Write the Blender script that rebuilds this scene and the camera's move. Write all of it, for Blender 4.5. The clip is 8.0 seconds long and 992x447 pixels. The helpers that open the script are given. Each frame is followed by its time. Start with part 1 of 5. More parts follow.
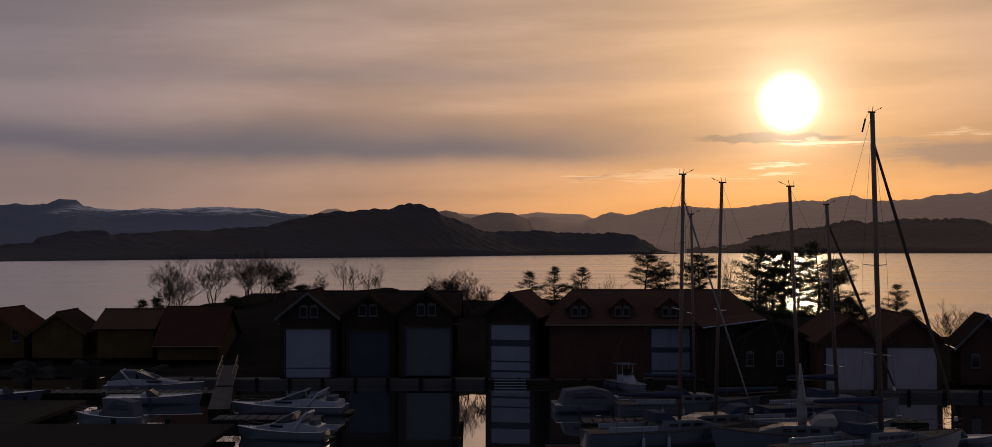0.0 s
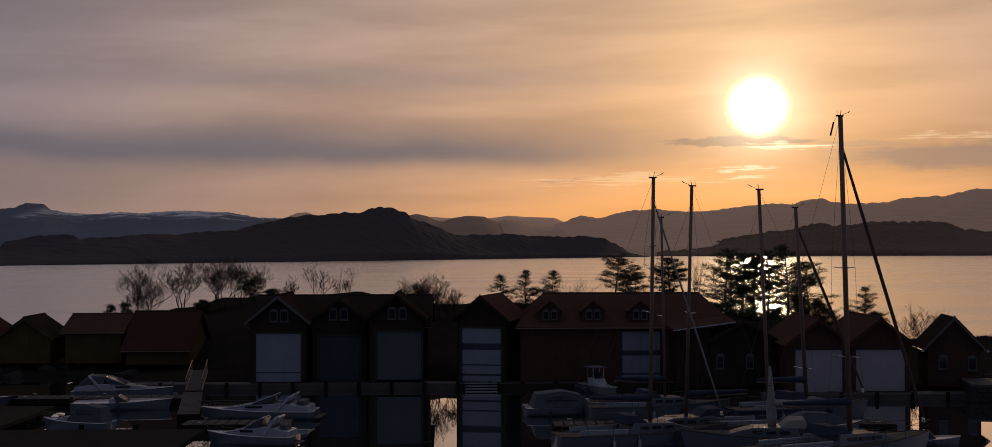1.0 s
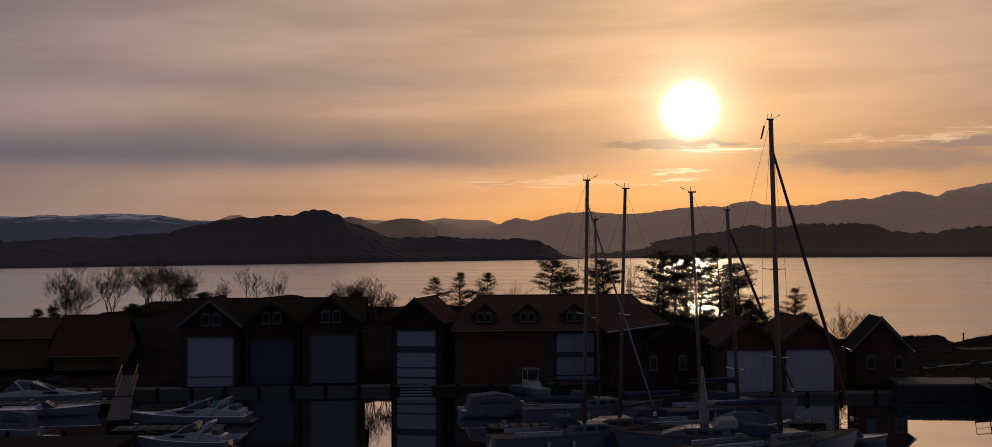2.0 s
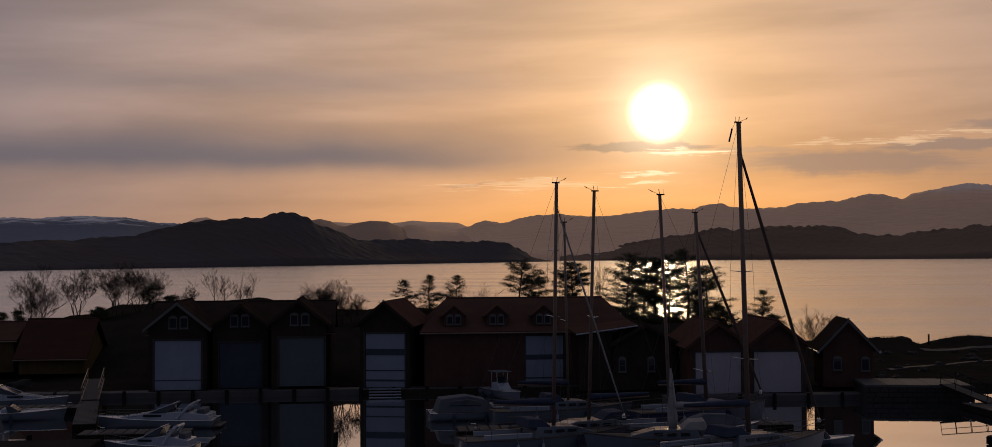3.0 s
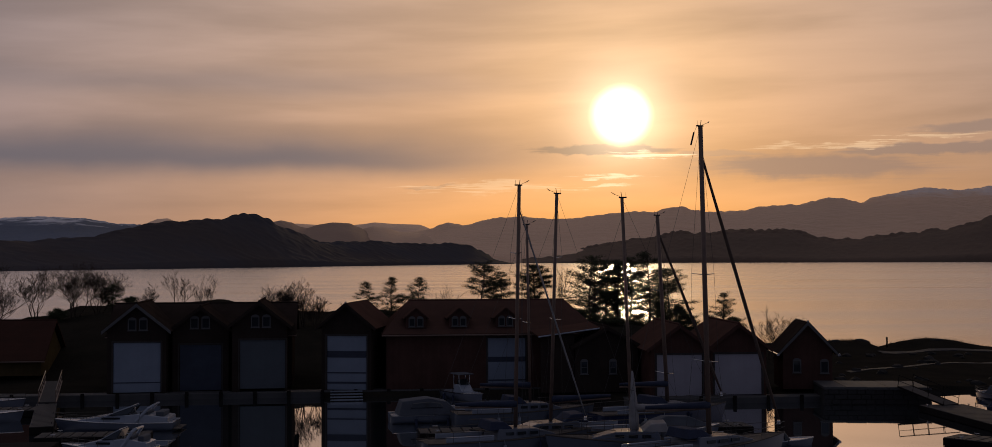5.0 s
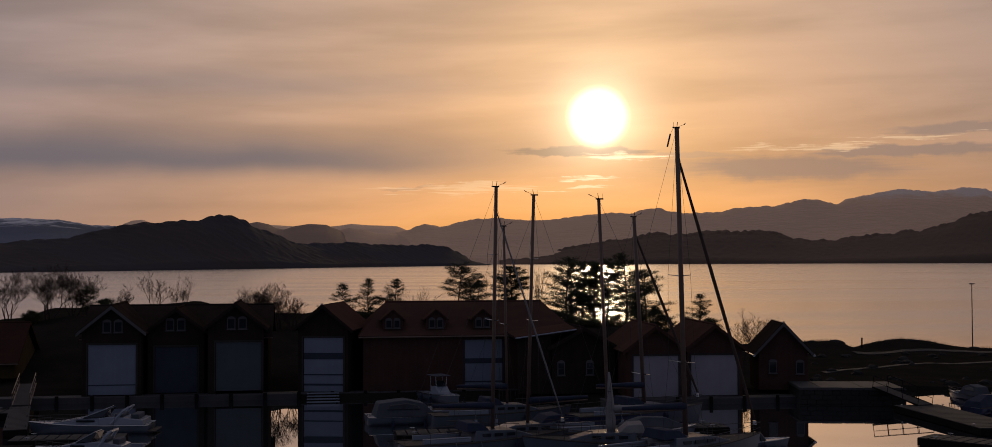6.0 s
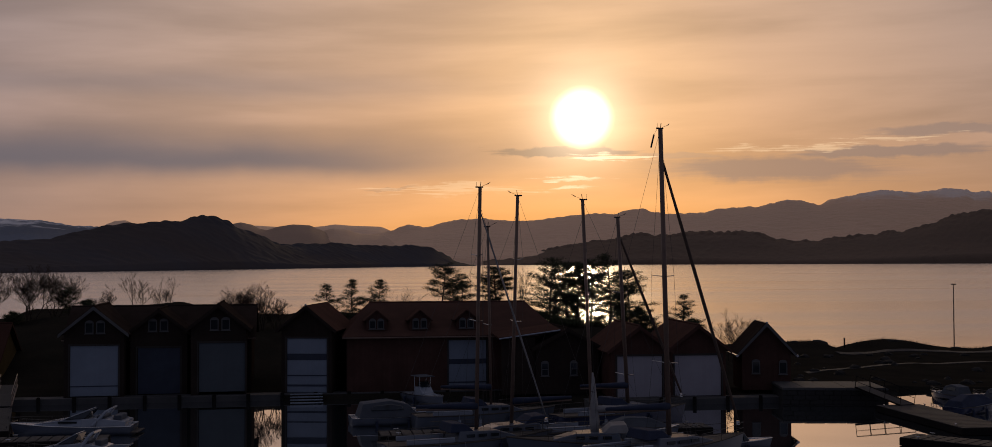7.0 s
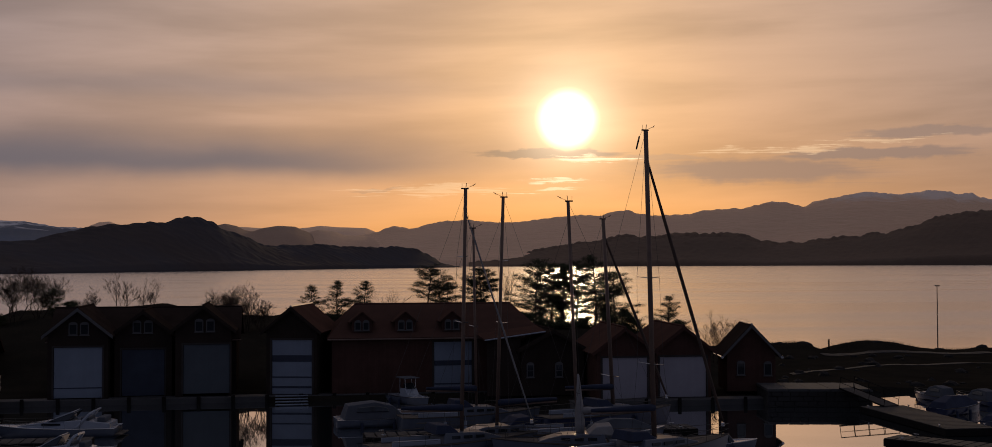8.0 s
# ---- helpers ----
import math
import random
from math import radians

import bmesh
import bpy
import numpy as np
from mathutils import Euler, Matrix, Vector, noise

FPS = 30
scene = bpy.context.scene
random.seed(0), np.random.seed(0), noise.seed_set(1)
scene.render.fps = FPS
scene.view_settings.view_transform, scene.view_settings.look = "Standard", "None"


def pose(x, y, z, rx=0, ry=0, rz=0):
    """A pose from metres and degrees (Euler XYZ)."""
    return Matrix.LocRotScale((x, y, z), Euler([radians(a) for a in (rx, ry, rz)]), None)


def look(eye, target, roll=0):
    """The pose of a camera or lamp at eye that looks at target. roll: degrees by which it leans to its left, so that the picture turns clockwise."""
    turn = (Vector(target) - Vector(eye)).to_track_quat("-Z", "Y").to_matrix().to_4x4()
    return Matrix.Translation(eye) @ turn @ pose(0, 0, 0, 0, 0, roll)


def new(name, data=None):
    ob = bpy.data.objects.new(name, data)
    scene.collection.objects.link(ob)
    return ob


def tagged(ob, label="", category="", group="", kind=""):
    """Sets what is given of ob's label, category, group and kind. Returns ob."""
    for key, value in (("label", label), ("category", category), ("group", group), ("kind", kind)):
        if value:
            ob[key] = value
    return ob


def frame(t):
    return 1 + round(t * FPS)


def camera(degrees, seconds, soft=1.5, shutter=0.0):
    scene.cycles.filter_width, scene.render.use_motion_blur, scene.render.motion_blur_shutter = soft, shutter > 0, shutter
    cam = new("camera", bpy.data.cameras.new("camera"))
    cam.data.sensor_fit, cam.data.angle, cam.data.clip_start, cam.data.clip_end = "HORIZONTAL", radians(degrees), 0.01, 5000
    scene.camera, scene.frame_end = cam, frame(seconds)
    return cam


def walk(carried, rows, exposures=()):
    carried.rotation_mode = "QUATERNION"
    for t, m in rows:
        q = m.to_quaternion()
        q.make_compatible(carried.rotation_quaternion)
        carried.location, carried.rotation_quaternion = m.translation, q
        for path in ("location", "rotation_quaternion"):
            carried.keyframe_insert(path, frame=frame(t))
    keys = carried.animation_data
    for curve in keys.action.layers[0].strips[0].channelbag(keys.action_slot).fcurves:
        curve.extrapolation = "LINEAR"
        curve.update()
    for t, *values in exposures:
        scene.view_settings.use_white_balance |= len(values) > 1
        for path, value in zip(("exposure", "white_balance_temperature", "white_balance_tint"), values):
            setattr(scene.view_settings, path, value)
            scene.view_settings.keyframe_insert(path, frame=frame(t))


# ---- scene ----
cam = camera(43.47, 8.0, soft=0.8)

# A tripod head on a balcony ten metres over the harbour: the camera pans right and tilts up a little.
EYE = (0.0, 0.0, 10.0)
TURNS = [
    (0.0, 0.0, 1.166, 0.0), (0.5, -0.389, 1.219, 0.0), (1.0, -1.341, 1.326, 0.121), (1.2, -2.13, 1.35, 0.150), (1.5, -3.301, 1.382, 0.190),
    (1.7, -3.80, 1.40, 0.220), (2.8, -5.48, 1.52, 0.300), (3.0, -5.766, 1.536, 0.300), (3.5, -6.167, 1.548, 0.214), (4.0, -6.564, 1.569, 0.130),
    (4.5, -6.890, 1.597, 0.122), (4.7, -7.10, 1.61, 0.125), (5.8, -8.437, 1.685, 0.170), (6.0, -8.552, 1.696, 0.176), (6.5, -8.916, 1.709, 0.165),
    (7.0, -9.293, 1.720, 0.187), (7.5, -9.653, 1.750, 0.200), (8.0, -9.959, 1.787, 0.164),
]
walk(cam, [(t, pose(*EYE, 90 + tilt, lean, yaw)) for t, yaw, tilt, lean in TURNS])

# ---- sky and sun ----
SUN_AZ, SUN_EL = 13.27, 6.53          # degrees clockwise from +y, and above the horizon
SUN_DIR = Vector((math.sin(radians(SUN_AZ)) * math.cos(radians(SUN_EL)), math.cos(radians(SUN_AZ)) * math.cos(radians(SUN_EL)), math.sin(radians(SUN_EL))))

lamp = bpy.data.lights.new("sun", "SUN")
lamp.energy, lamp.angle, lamp.color = 0.32, radians(0.6), (1.0, 0.72, 0.42)
sun = new("sun", lamp)
sun.matrix_world = look(tuple(SUN_DIR * 200), (0, 0, 0))

world = bpy.data.worlds.new("evening_sky")
scene.world = world
world.use_nodes = True
wt = world.node_tree
wt.nodes.clear()


class Graph:
    """Short hand for node arithmetic."""

    def __init__(self, tree):
        self.tree = tree

    def add(self, kind):
        return self.tree.nodes.new(kind)

    def put(self, socket, value):
        if isinstance(value, bpy.types.NodeSocket):
            self.tree.links.new(value, socket)
        else:
            socket.default_value = value

    def m(self, op, a, b=0.0, c=0.0, clamp=False):
        n = self.add("ShaderNodeMath")
        n.operation, n.use_clamp = op, clamp
        for s, v in zip(n.inputs, (a, b, c)):
            self.put(s, v)
        return n.outputs[0]

    def v(self, op, a, b=(0, 0, 0)):
        n = self.add("ShaderNodeVectorMath")
        n.operation = op
        self.put(n.inputs[0], a), self.put(n.inputs[1], b)
        return n.outputs["Value" if op in ("DOT_PRODUCT", "LENGTH") else "Vector"]

    def vec(self, x, y, z):
        n = self.add("ShaderNodeCombineXYZ")
        for s, v in zip(n.inputs, (x, y, z)):
            self.put(s, v)
        return n.outputs[0]

    def sep(self, a):
        n = self.add("ShaderNodeSeparateXYZ")
        self.put(n.inputs[0], a)
        return n.outputs

    def step(self, a, lo, hi, to0=0.0, to1=1.0):
        n = self.add("ShaderNodeMapRange")
        n.interpolation_type = "SMOOTHSTEP"
        for s, v in zip(n.inputs, (a, lo, hi, to0, to1)):
            self.put(s, v)
        return n.outputs[0]

    def bell(self, a, mid, wide):
        q = self.m("DIVIDE", self.m("SUBTRACT", a, mid), wide)
        return self.m("EXPONENT", self.m("MULTIPLY", self.m("MULTIPLY", q, q), -1.0))

    def mix(self, f, a, b, blend="MIX"):
        n = self.add("ShaderNodeMix")
        n.data_type, n.blend_type = "RGBA", blend
        self.put(n.inputs[0], f), self.put(n.inputs[6], a), self.put(n.inputs[7], b)
        return n.outputs[2]

    def noise(self, vec, scale, detail=4.0, rough=0.55, warp=0.0):
        n = self.add("ShaderNodeTexNoise")
        self.put(n.inputs["Vector"], vec)
        for k, v in (("Scale", scale), ("Detail", detail), ("Roughness", rough), ("Distortion", warp)):
            n.inputs[k].default_value = v
        return n.outputs["Fac"]

    def ramp(self, f, stops):
        n = self.add("ShaderNodeValToRGB")
        e = n.color_ramp.elements
        while len(e) < len(stops):
            e.new(0.5)
        for el, (p, c) in zip(e, stops):
            el.position, el.color = p, (*c, 1)
        self.put(n.inputs[0], f)
        return n.outputs[0]


g = Graph(wt)
way = g.v("NORMALIZE", g.add("ShaderNodeTexCoord").outputs["Generated"])
wx, wy, wz = g.sep(way)
deg = 57.2958
off = g.m("MULTIPLY", g.m("ARCCOSINE", g.m("MINIMUM", g.v("DOT_PRODUCT", way, tuple(SUN_DIR)), 0.999999)), deg)   # degrees from the sun
el = g.m("MULTIPLY", g.m("ARCSINE", wz), deg)
az = g.m("MULTIPLY", g.m("ARCTAN2", wx, wy), deg)
# clear evening air, warm round the sun and cool behind
air = g.ramp(g.m("DIVIDE", off, 180.0), [
    (0.0, (0.90, 0.60, 0.33)), (0.022, (0.80, 0.50, 0.26)), (0.045, (0.61, 0.40, 0.25)), (0.09, (0.455, 0.325, 0.243)),
    (0.185, (0.256, 0.222, 0.230)), (0.33, (0.19, 0.175, 0.185)), (0.5, (0.190, 0.186, 0.212)), (0.72, (0.096, 0.105, 0.150)), (1.0, (0.062, 0.072, 0.122))])
low = g.m("MULTIPLY", g.m("EXPONENT", g.m("DIVIDE", g.m("MAXIMUM", el, 0.0), -4.2)), g.m("EXPONENT", g.m("DIVIDE", off, -20.0)))
air = g.mix(g.m("MULTIPLY", low, 2.1, clamp=True), air, (0.82, 0.345, 0.092, 1))
# high veil of long thin streaks
flat = g.vec(az, g.m("MULTIPLY", g.m("ADD", el, g.m("MULTIPLY", az, -0.035)), 7.0), 3.3)
veil = g.noise(flat, 0.055, 5.0, 0.5, 0.2)
fine = g.noise(g.vec(az, g.m("MULTIPLY", el, 14.0), 9.1), 0.09, 5.0, 0.6, 0.3)
shade = g.m("ADD", g.step(veil, 0.35, 0.68, 0.80, 1.10), g.m("MULTIPLY", g.m("SUBTRACT", fine, 0.5), 0.16))
shade = g.m("MULTIPLY", g.m("MULTIPLY", shade, g.step(az, 0.0, -22.0, 1.0, 0.90)), g.step(az, 14.0, 34.0, 1.0, 0.86))
air = g.mix(1.0, air, g.vec(shade, shade, shade), "MULTIPLY")
# the long grey bank over the western hills
bend = g.m("MULTIPLY", g.m("SUBTRACT", g.noise(g.vec(az, g.m("MULTIPLY", el, 2.0), 1.0), 0.12, 4.0, 0.5), 0.5), 1.3)
lift = g.m("ADD", el, bend)
bank = g.m("MULTIPLY", g.bell(lift, 4.55, g.step(lift, 4.2, 4.9, 0.72, 1.25)), g.step(az, 17.0, -2.0, 0.0, 0.92))
air = g.mix(bank, air, (0.128, 0.118, 0.132, 1))
murk = g.m("MULTIPLY", g.step(az, 9.0, -20.0, 0.0, 0.55), g.step(el, 4.6, 2.6))          # dull air low in the west
air = g.mix(murk, air, (0.205, 0.165, 0.152, 1))
upper = g.m("MULTIPLY", g.bell(g.m("ADD", el, bend), 7.9, 0.6), g.step(az, 15.0, -4.0, 0.0, 0.46))
air = g.mix(upper, air, (0.20, 0.165, 0.16, 1))
# small lens-shaped banks under the sun and to the north, with lit rims
wisp = g.noise(g.vec(g.m("MULTIPLY", az, 0.42), g.m("MULTIPLY", el, 6.5), 4.0), 0.8, 6.0, 0.6, 1.0)
drift = g.m("MULTIPLY", g.m("SUBTRACT", g.noise(g.vec(az, g.m("MULTIPLY", el, 1.5), 7.0), 0.5, 4.0, 0.55), 0.5), 0.9)
el_d = g.m("ADD", el, drift)


def streak(mid_az, mid_el, half_az, half_el, tilt=0.0):
    rise = g.m("MULTIPLY", g.m("SUBTRACT", az, mid_az), -tilt)
    return g.m("MULTIPLY", g.bell(az, mid_az, half_az), g.bell(g.m("ADD", el_d, rise), mid_el, half_el))


def frayed(shape, amount, lo, hi):
    return g.step(g.m("ADD", shape, g.m("MULTIPLY", g.m("SUBTRACT", wisp, 0.5), amount)), lo, hi)


bars = [(streak(12.2, 4.98, 3.2, 0.25), 0.8, 0.24, 0.56, 0.95, (0.27, 0.165, 0.105)), (streak(21.9, 4.1, 5.4, 0.55, -0.03), 0.5, 0.12, 0.75, 0.80, (0.27, 0.18, 0.14)),
        (streak(26.8, 4.75, 4.2, 0.27, 0.0), 0.75, 0.18, 0.62, 0.85, (0.27, 0.185, 0.145)), (streak(29.6, 5.65, 3.4, 0.27, 0.0), 0.75, 0.18, 0.62, 0.8, (0.29, 0.20, 0.155)),
        (streak(4.4, 3.4, 1.5, 0.10), 0.6, 0.35, 0.7, 0.45, (0.42, 0.25, 0.15)), (streak(17.5, 4.75, 2.6, 0.18), 0.8, 0.35, 0.8, 0.55, (0.42, 0.26, 0.16))]
for shape, fray, lo, hi, power, tone in bars:
    air = g.mix(g.m("MULTIPLY", frayed(shape, fray, lo, hi), power), air, (*tone, 1))
thread = g.noise(g.vec(g.m("MULTIPLY", az, 0.5), g.m("MULTIPLY", g.m("ADD", el, g.m("MULTIPLY", az, 0.012)), 15.0), 2.0), 0.9, 5.0, 0.6, 0.8)
for shape, power in ((streak(14.4, 4.74, 2.8, 0.26), 1.0), (streak(12.9, 3.75, 2.0, 0.14), 0.8), (streak(12.6, 3.35, 1.8, 0.13), 0.7), (streak(22.5, 5.0, 5.2, 0.20, 0.005), 0.35), (streak(27.4, 5.35, 3.8, 0.18, 0.02), 0.32), (streak(7.5, 3.3, 5.0, 0.35), 0.3)):
    torn = g.step(g.m("ADD", shape, g.m("MULTIPLY", g.m("SUBTRACT", thread, 0.5), 2.6)), 0.62, 1.05)
    air = g.mix(g.m("MULTIPLY", g.m("MULTIPLY", torn, g.step(shape, 0.05, 0.4)), power), air, (1.08, 0.78, 0.44, 1))
# the sun behind thin uneven haze
ragged = g.m("MULTIPLY", off, g.m("ADD", 0.93, g.m("MULTIPLY", g.noise(g.v("MULTIPLY", way, (60.0, 60.0, 60.0)), 0.55, 1.0), 0.14)))
glow = g.m("ADD", g.m("MULTIPLY", g.m("EXPONENT", g.m("DIVIDE", off, -2.0)), 0.55), g.m("ADD", g.m("MULTIPLY", g.step(ragged, 1.58, 0.66), 2.0), g.m("MULTIPLY", g.bell(ragged, 0.0, 1.75), 0.55)))
halo = g.mix(1.0, g.vec(glow, glow, glow), (1.0, 0.80, 0.55, 1), "MULTIPLY")
lit = g.mix(1.0, g.mix(1.0, air, (0.988, 0.985, 1.09, 1), "MULTIPLY"), halo, "ADD")
nishita = g.add("ShaderNodeTexSky")
nishita.sky_type, nishita.sun_disc = "NISHITA", False
nishita.sun_elevation, nishita.sun_rotation = radians(SUN_EL), radians(SUN_AZ)
nishita.air_density, nishita.dust_density = 1.0, 2.0
back = g.add("ShaderNodeBackground")
g.put(back.inputs[0], lit)
back.inputs[1].default_value = 1.0
clear = g.add("ShaderNodeBackground")
g.put(clear.inputs[0], nishita.outputs[0])
clear.inputs[1].default_value = 0.002
both = g.add("ShaderNodeAddShader")
g.put(both.inputs[0], back.outputs[0]), g.put(both.inputs[1], clear.outputs[0])
g.put(g.add("ShaderNodeOutputWorld").inputs[0], both.outputs[0])


# ---- materials ----
def surface(name, col, col2=None, rough=0.7, metal=0.0, scale=2.0, stretch=(1, 1, 1), bump=0.3, depth=0.02, boards=None, coat=0.0, spec=0.35, sheen=0.0):
    """A worn surface: two scales of colour change, fine relief; boards = (axis, width) adds joints between boards."""
    m = bpy.data.materials.new(name)
    m.use_nodes = True
    t = m.node_tree
    k = Graph(t)
    p = t.nodes["Principled BSDF"]
    at = k.v("MULTIPLY", k.add("ShaderNodeTexCoord").outputs["Object"], stretch)
    col2 = col2 or tuple(c * 0.6 for c in col)
    big, small = k.noise(at, scale * 0.35, 3.0), k.noise(at, scale * 4.0, 5.0, 0.65)
    f = k.m("ADD", k.m("MULTIPLY", k.step(big, 0.3, 0.7), 0.6), k.m("MULTIPLY", small, 0.4))
    c = k.mix(f, (*col, 1), (*col2, 1))
    h = small
    if boards:
        axis, width = boards
        u = k.m("DIVIDE", k.sep(k.add("ShaderNodeTexCoord").outputs["Object"])[axis], width)
        joint = k.step(k.m("ABSOLUTE", k.m("SUBTRACT", k.m("FRACT", u), 0.5)), 0.42, 0.49)
        tone = k.add("ShaderNodeTexWhiteNoise")
        tone.noise_dimensions = "1D"
        k.put(tone.inputs["W"], k.m("FLOOR", u))
        c = k.mix(k.m("MULTIPLY", tone.outputs["Value"], 0.35), c, (*col2, 1))
        h = k.m("SUBTRACT", k.m("MULTIPLY", small, 0.3), joint)
    k.put(p.inputs["Base Color"], c)
    k.put(p.inputs["Roughness"], k.m("ADD", rough - 0.06, k.m("MULTIPLY", small, 0.12)))
    p.inputs["Metallic"].default_value = metal
    p.inputs["Coat Weight"].default_value = coat
    p.inputs["Specular IOR Level"].default_value = spec
    # warm sheen, used on the far hills only, lifts them in place of haze
    p.inputs["Sheen Weight"].default_value, p.inputs["Sheen Roughness"].default_value = sheen, 0.6
    p.inputs["Sheen Tint"].default_value = (1.0, 0.74, 0.52, 1)
    b = k.add("ShaderNodeBump")
    b.inputs["Strength"].default_value, b.inputs["Distance"].default_value = bump, depth
    k.put(b.inputs["Height"], h)
    k.put(p.inputs["Normal"], b.outputs[0])
    return m


RED_WOOD = surface("red_boards", (0.098, 0.052, 0.041), rough=0.8, boards=(0, 0.14), spec=0.0)
BROWN_WOOD = surface("brown_boards", (0.046, 0.034, 0.028), rough=0.8, boards=(0, 0.14), spec=0.0)
GREY_WOOD = surface("grey_boards", (0.07, 0.062, 0.056), rough=0.8, boards=(0, 0.14), spec=0.0)
OCHRE_WOOD = surface("ochre_boards", (0.115, 0.080, 0.036), rough=0.8, boards=(0, 0.14), spec=0.0)
# white paint with cool shade in its colour
DOOR_WHITE = surface("shaded_white_door", (0.215, 0.255, 0.31), (0.175, 0.205, 0.25), rough=0.5, boards=(0, 0.16), bump=0.15)
# the eastern doors' copy, lifted and warmed for glare near the sun
DOOR_PALE = surface("pale_door", (0.34, 0.32, 0.345), (0.28, 0.26, 0.28), rough=0.55, boards=(0, 0.16), bump=0.15)
DOOR_GREY = surface("grey_door", (0.078, 0.094, 0.106), (0.062, 0.073, 0.083), rough=0.6, boards=(0, 0.16), bump=0.15)
DOOR_BAND = surface("dark_band", (0.035, 0.045, 0.07), rough=0.5)
TILE = surface("roof_tiles", (0.098, 0.052, 0.039), (0.068, 0.039, 0.031), rough=0.7, boards=(1, 0.30), depth=0.04, spec=0.0)
TILE_DARK = surface("slate_roof", (0.046, 0.033, 0.027), rough=0.7, boards=(1, 0.30), depth=0.04, spec=0.0)
TILE_RED = surface("red_tiles", (0.066, 0.031, 0.023), (0.046, 0.025, 0.019), rough=0.7, boards=(1, 0.30), depth=0.04, spec=0.0)
# brown tint of the sun's glare round the masts is in this colour
METAL = surface("glare_browned_alloy", (0.19, 0.125, 0.092), (0.13, 0.09, 0.07), rough=0.5, metal=0.0, scale=5, bump=0.1, spec=0.25)
STEEL = surface("bright_steel", (0.62, 0.62, 0.62), rough=0.25, metal=1.0, bump=0.03)
BLACK = surface("black_rubber", (0.02, 0.02, 0.022), rough=0.6)
ROCK = surface("dark_shore_rock", (0.042, 0.039, 0.037), (0.022, 0.021, 0.020), rough=0.9, scale=0.8, bump=0.9, depth=0.2, spec=0.05)
TURF = surface("winter_turf", (0.032, 0.027, 0.020), (0.018, 0.016, 0.013), rough=0.95, scale=0.9, bump=0.8, depth=0.15, spec=0.0)
GRAVEL = surface("gravel_road", (0.040, 0.037, 0.035), (0.026, 0.024, 0.023), rough=0.95, scale=3, bump=0.5)
CONCRETE = surface("wet_concrete", (0.075, 0.072, 0.07), (0.045, 0.044, 0.043), rough=0.8, scale=1.5)
TIMBER = surface("tarred_timber", (0.018, 0.016, 0.015), rough=0.9, spec=0.05, boards=(0, 0.2))
DECKING = surface("pontoon_decking", (0.055, 0.050, 0.046), (0.034, 0.031, 0.028), rough=0.85, boards=(0, 0.12))
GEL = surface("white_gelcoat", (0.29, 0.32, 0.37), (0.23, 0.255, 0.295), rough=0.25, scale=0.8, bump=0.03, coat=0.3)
# navy paint that also stands in for hull sides lying in shade
SHADE_NAVY = surface("shade_navy_gelcoat", (0.03, 0.04, 0.09), rough=0.25, bump=0.03, coat=0.3)
# white hull sides with their backlit shade put into the colour
SHADE_HULL = surface("shaded_white_topsides", (0.115, 0.133, 0.172), (0.09, 0.103, 0.132), rough=0.3, bump=0.03, coat=0.2)
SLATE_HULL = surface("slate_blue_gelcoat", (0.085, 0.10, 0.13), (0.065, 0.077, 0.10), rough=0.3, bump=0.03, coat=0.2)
TEAK = surface("grey_teak", (0.065, 0.054, 0.045), rough=0.75, boards=(1, 0.08))
CANVAS = surface("boat_canvas", (0.085, 0.094, 0.112), (0.058, 0.064, 0.076), rough=0.9, scale=3)
CANVAS_NAVY = surface("navy_canvas", (0.03, 0.04, 0.075), rough=0.9, scale=3)
SAILCLOTH = surface("furled_sailcloth", (0.30, 0.29, 0.28), (0.20, 0.19, 0.19), rough=0.9, scale=4)
TAN_CLOTH = surface("tan_sun_strip", (0.105, 0.070, 0.052), (0.07, 0.048, 0.038), rough=0.9, scale=4)
BARK = surface("bark", (0.075, 0.055, 0.042), (0.04, 0.03, 0.024), rough=0.9, scale=6, bump=0.6, spec=0.05)
NEEDLE = surface("pine_needles", (0.052, 0.058, 0.028), (0.034, 0.038, 0.020), rough=0.7, scale=3, bump=0.1, spec=0.05)
# bluish distance haze is mixed into the island woods' colour
WOODS = surface("hazy_spruce_woods", (0.056, 0.058, 0.070), (0.066, 0.054, 0.050), rough=0.95, scale=0.012, bump=0.1, depth=6.0, spec=0.02)
# the ridge's brown carries the warm glare below the sun
GLARE_WOODS = surface("glare_warmed_woods", (0.074, 0.046, 0.033), (0.046, 0.033, 0.027), rough=0.95, scale=0.010, bump=0.2, depth=6.0, spec=0.1, sheen=0.15)
# sunlit haze is put into these hill colours: paler and warmer with distance
HAZED_HEATH = surface("hazed_heath_hills", (0.24, 0.155, 0.115), (0.18, 0.12, 0.092), rough=0.95, scale=0.006, bump=0.2, depth=8.0, spec=0.2, sheen=0.3)
MIDDLE = surface("hazed_bracken_hills", (0.44, 0.26, 0.165), (0.35, 0.21, 0.14), rough=0.95, scale=0.006, bump=0.2, depth=8.0, spec=0.3, sheen=0.7)
RANGE = surface("hazed_bare_mountains", (0.70, 0.43, 0.28), (0.62, 0.39, 0.26), rough=0.95, scale=0.006, bump=0.3, depth=12.0, spec=0.5, sheen=1.0)


def glass_pane():
    m = bpy.data.materials.new("window_glass")
    m.use_nodes = True
    p = m.node_tree.nodes["Principled BSDF"]
    p.inputs["Base Color"].default_value = (0.02, 0.025, 0.03, 1)
    p.inputs["Roughness"].default_value, p.inputs["IOR"].default_value = 0.06, 1.5
    return m


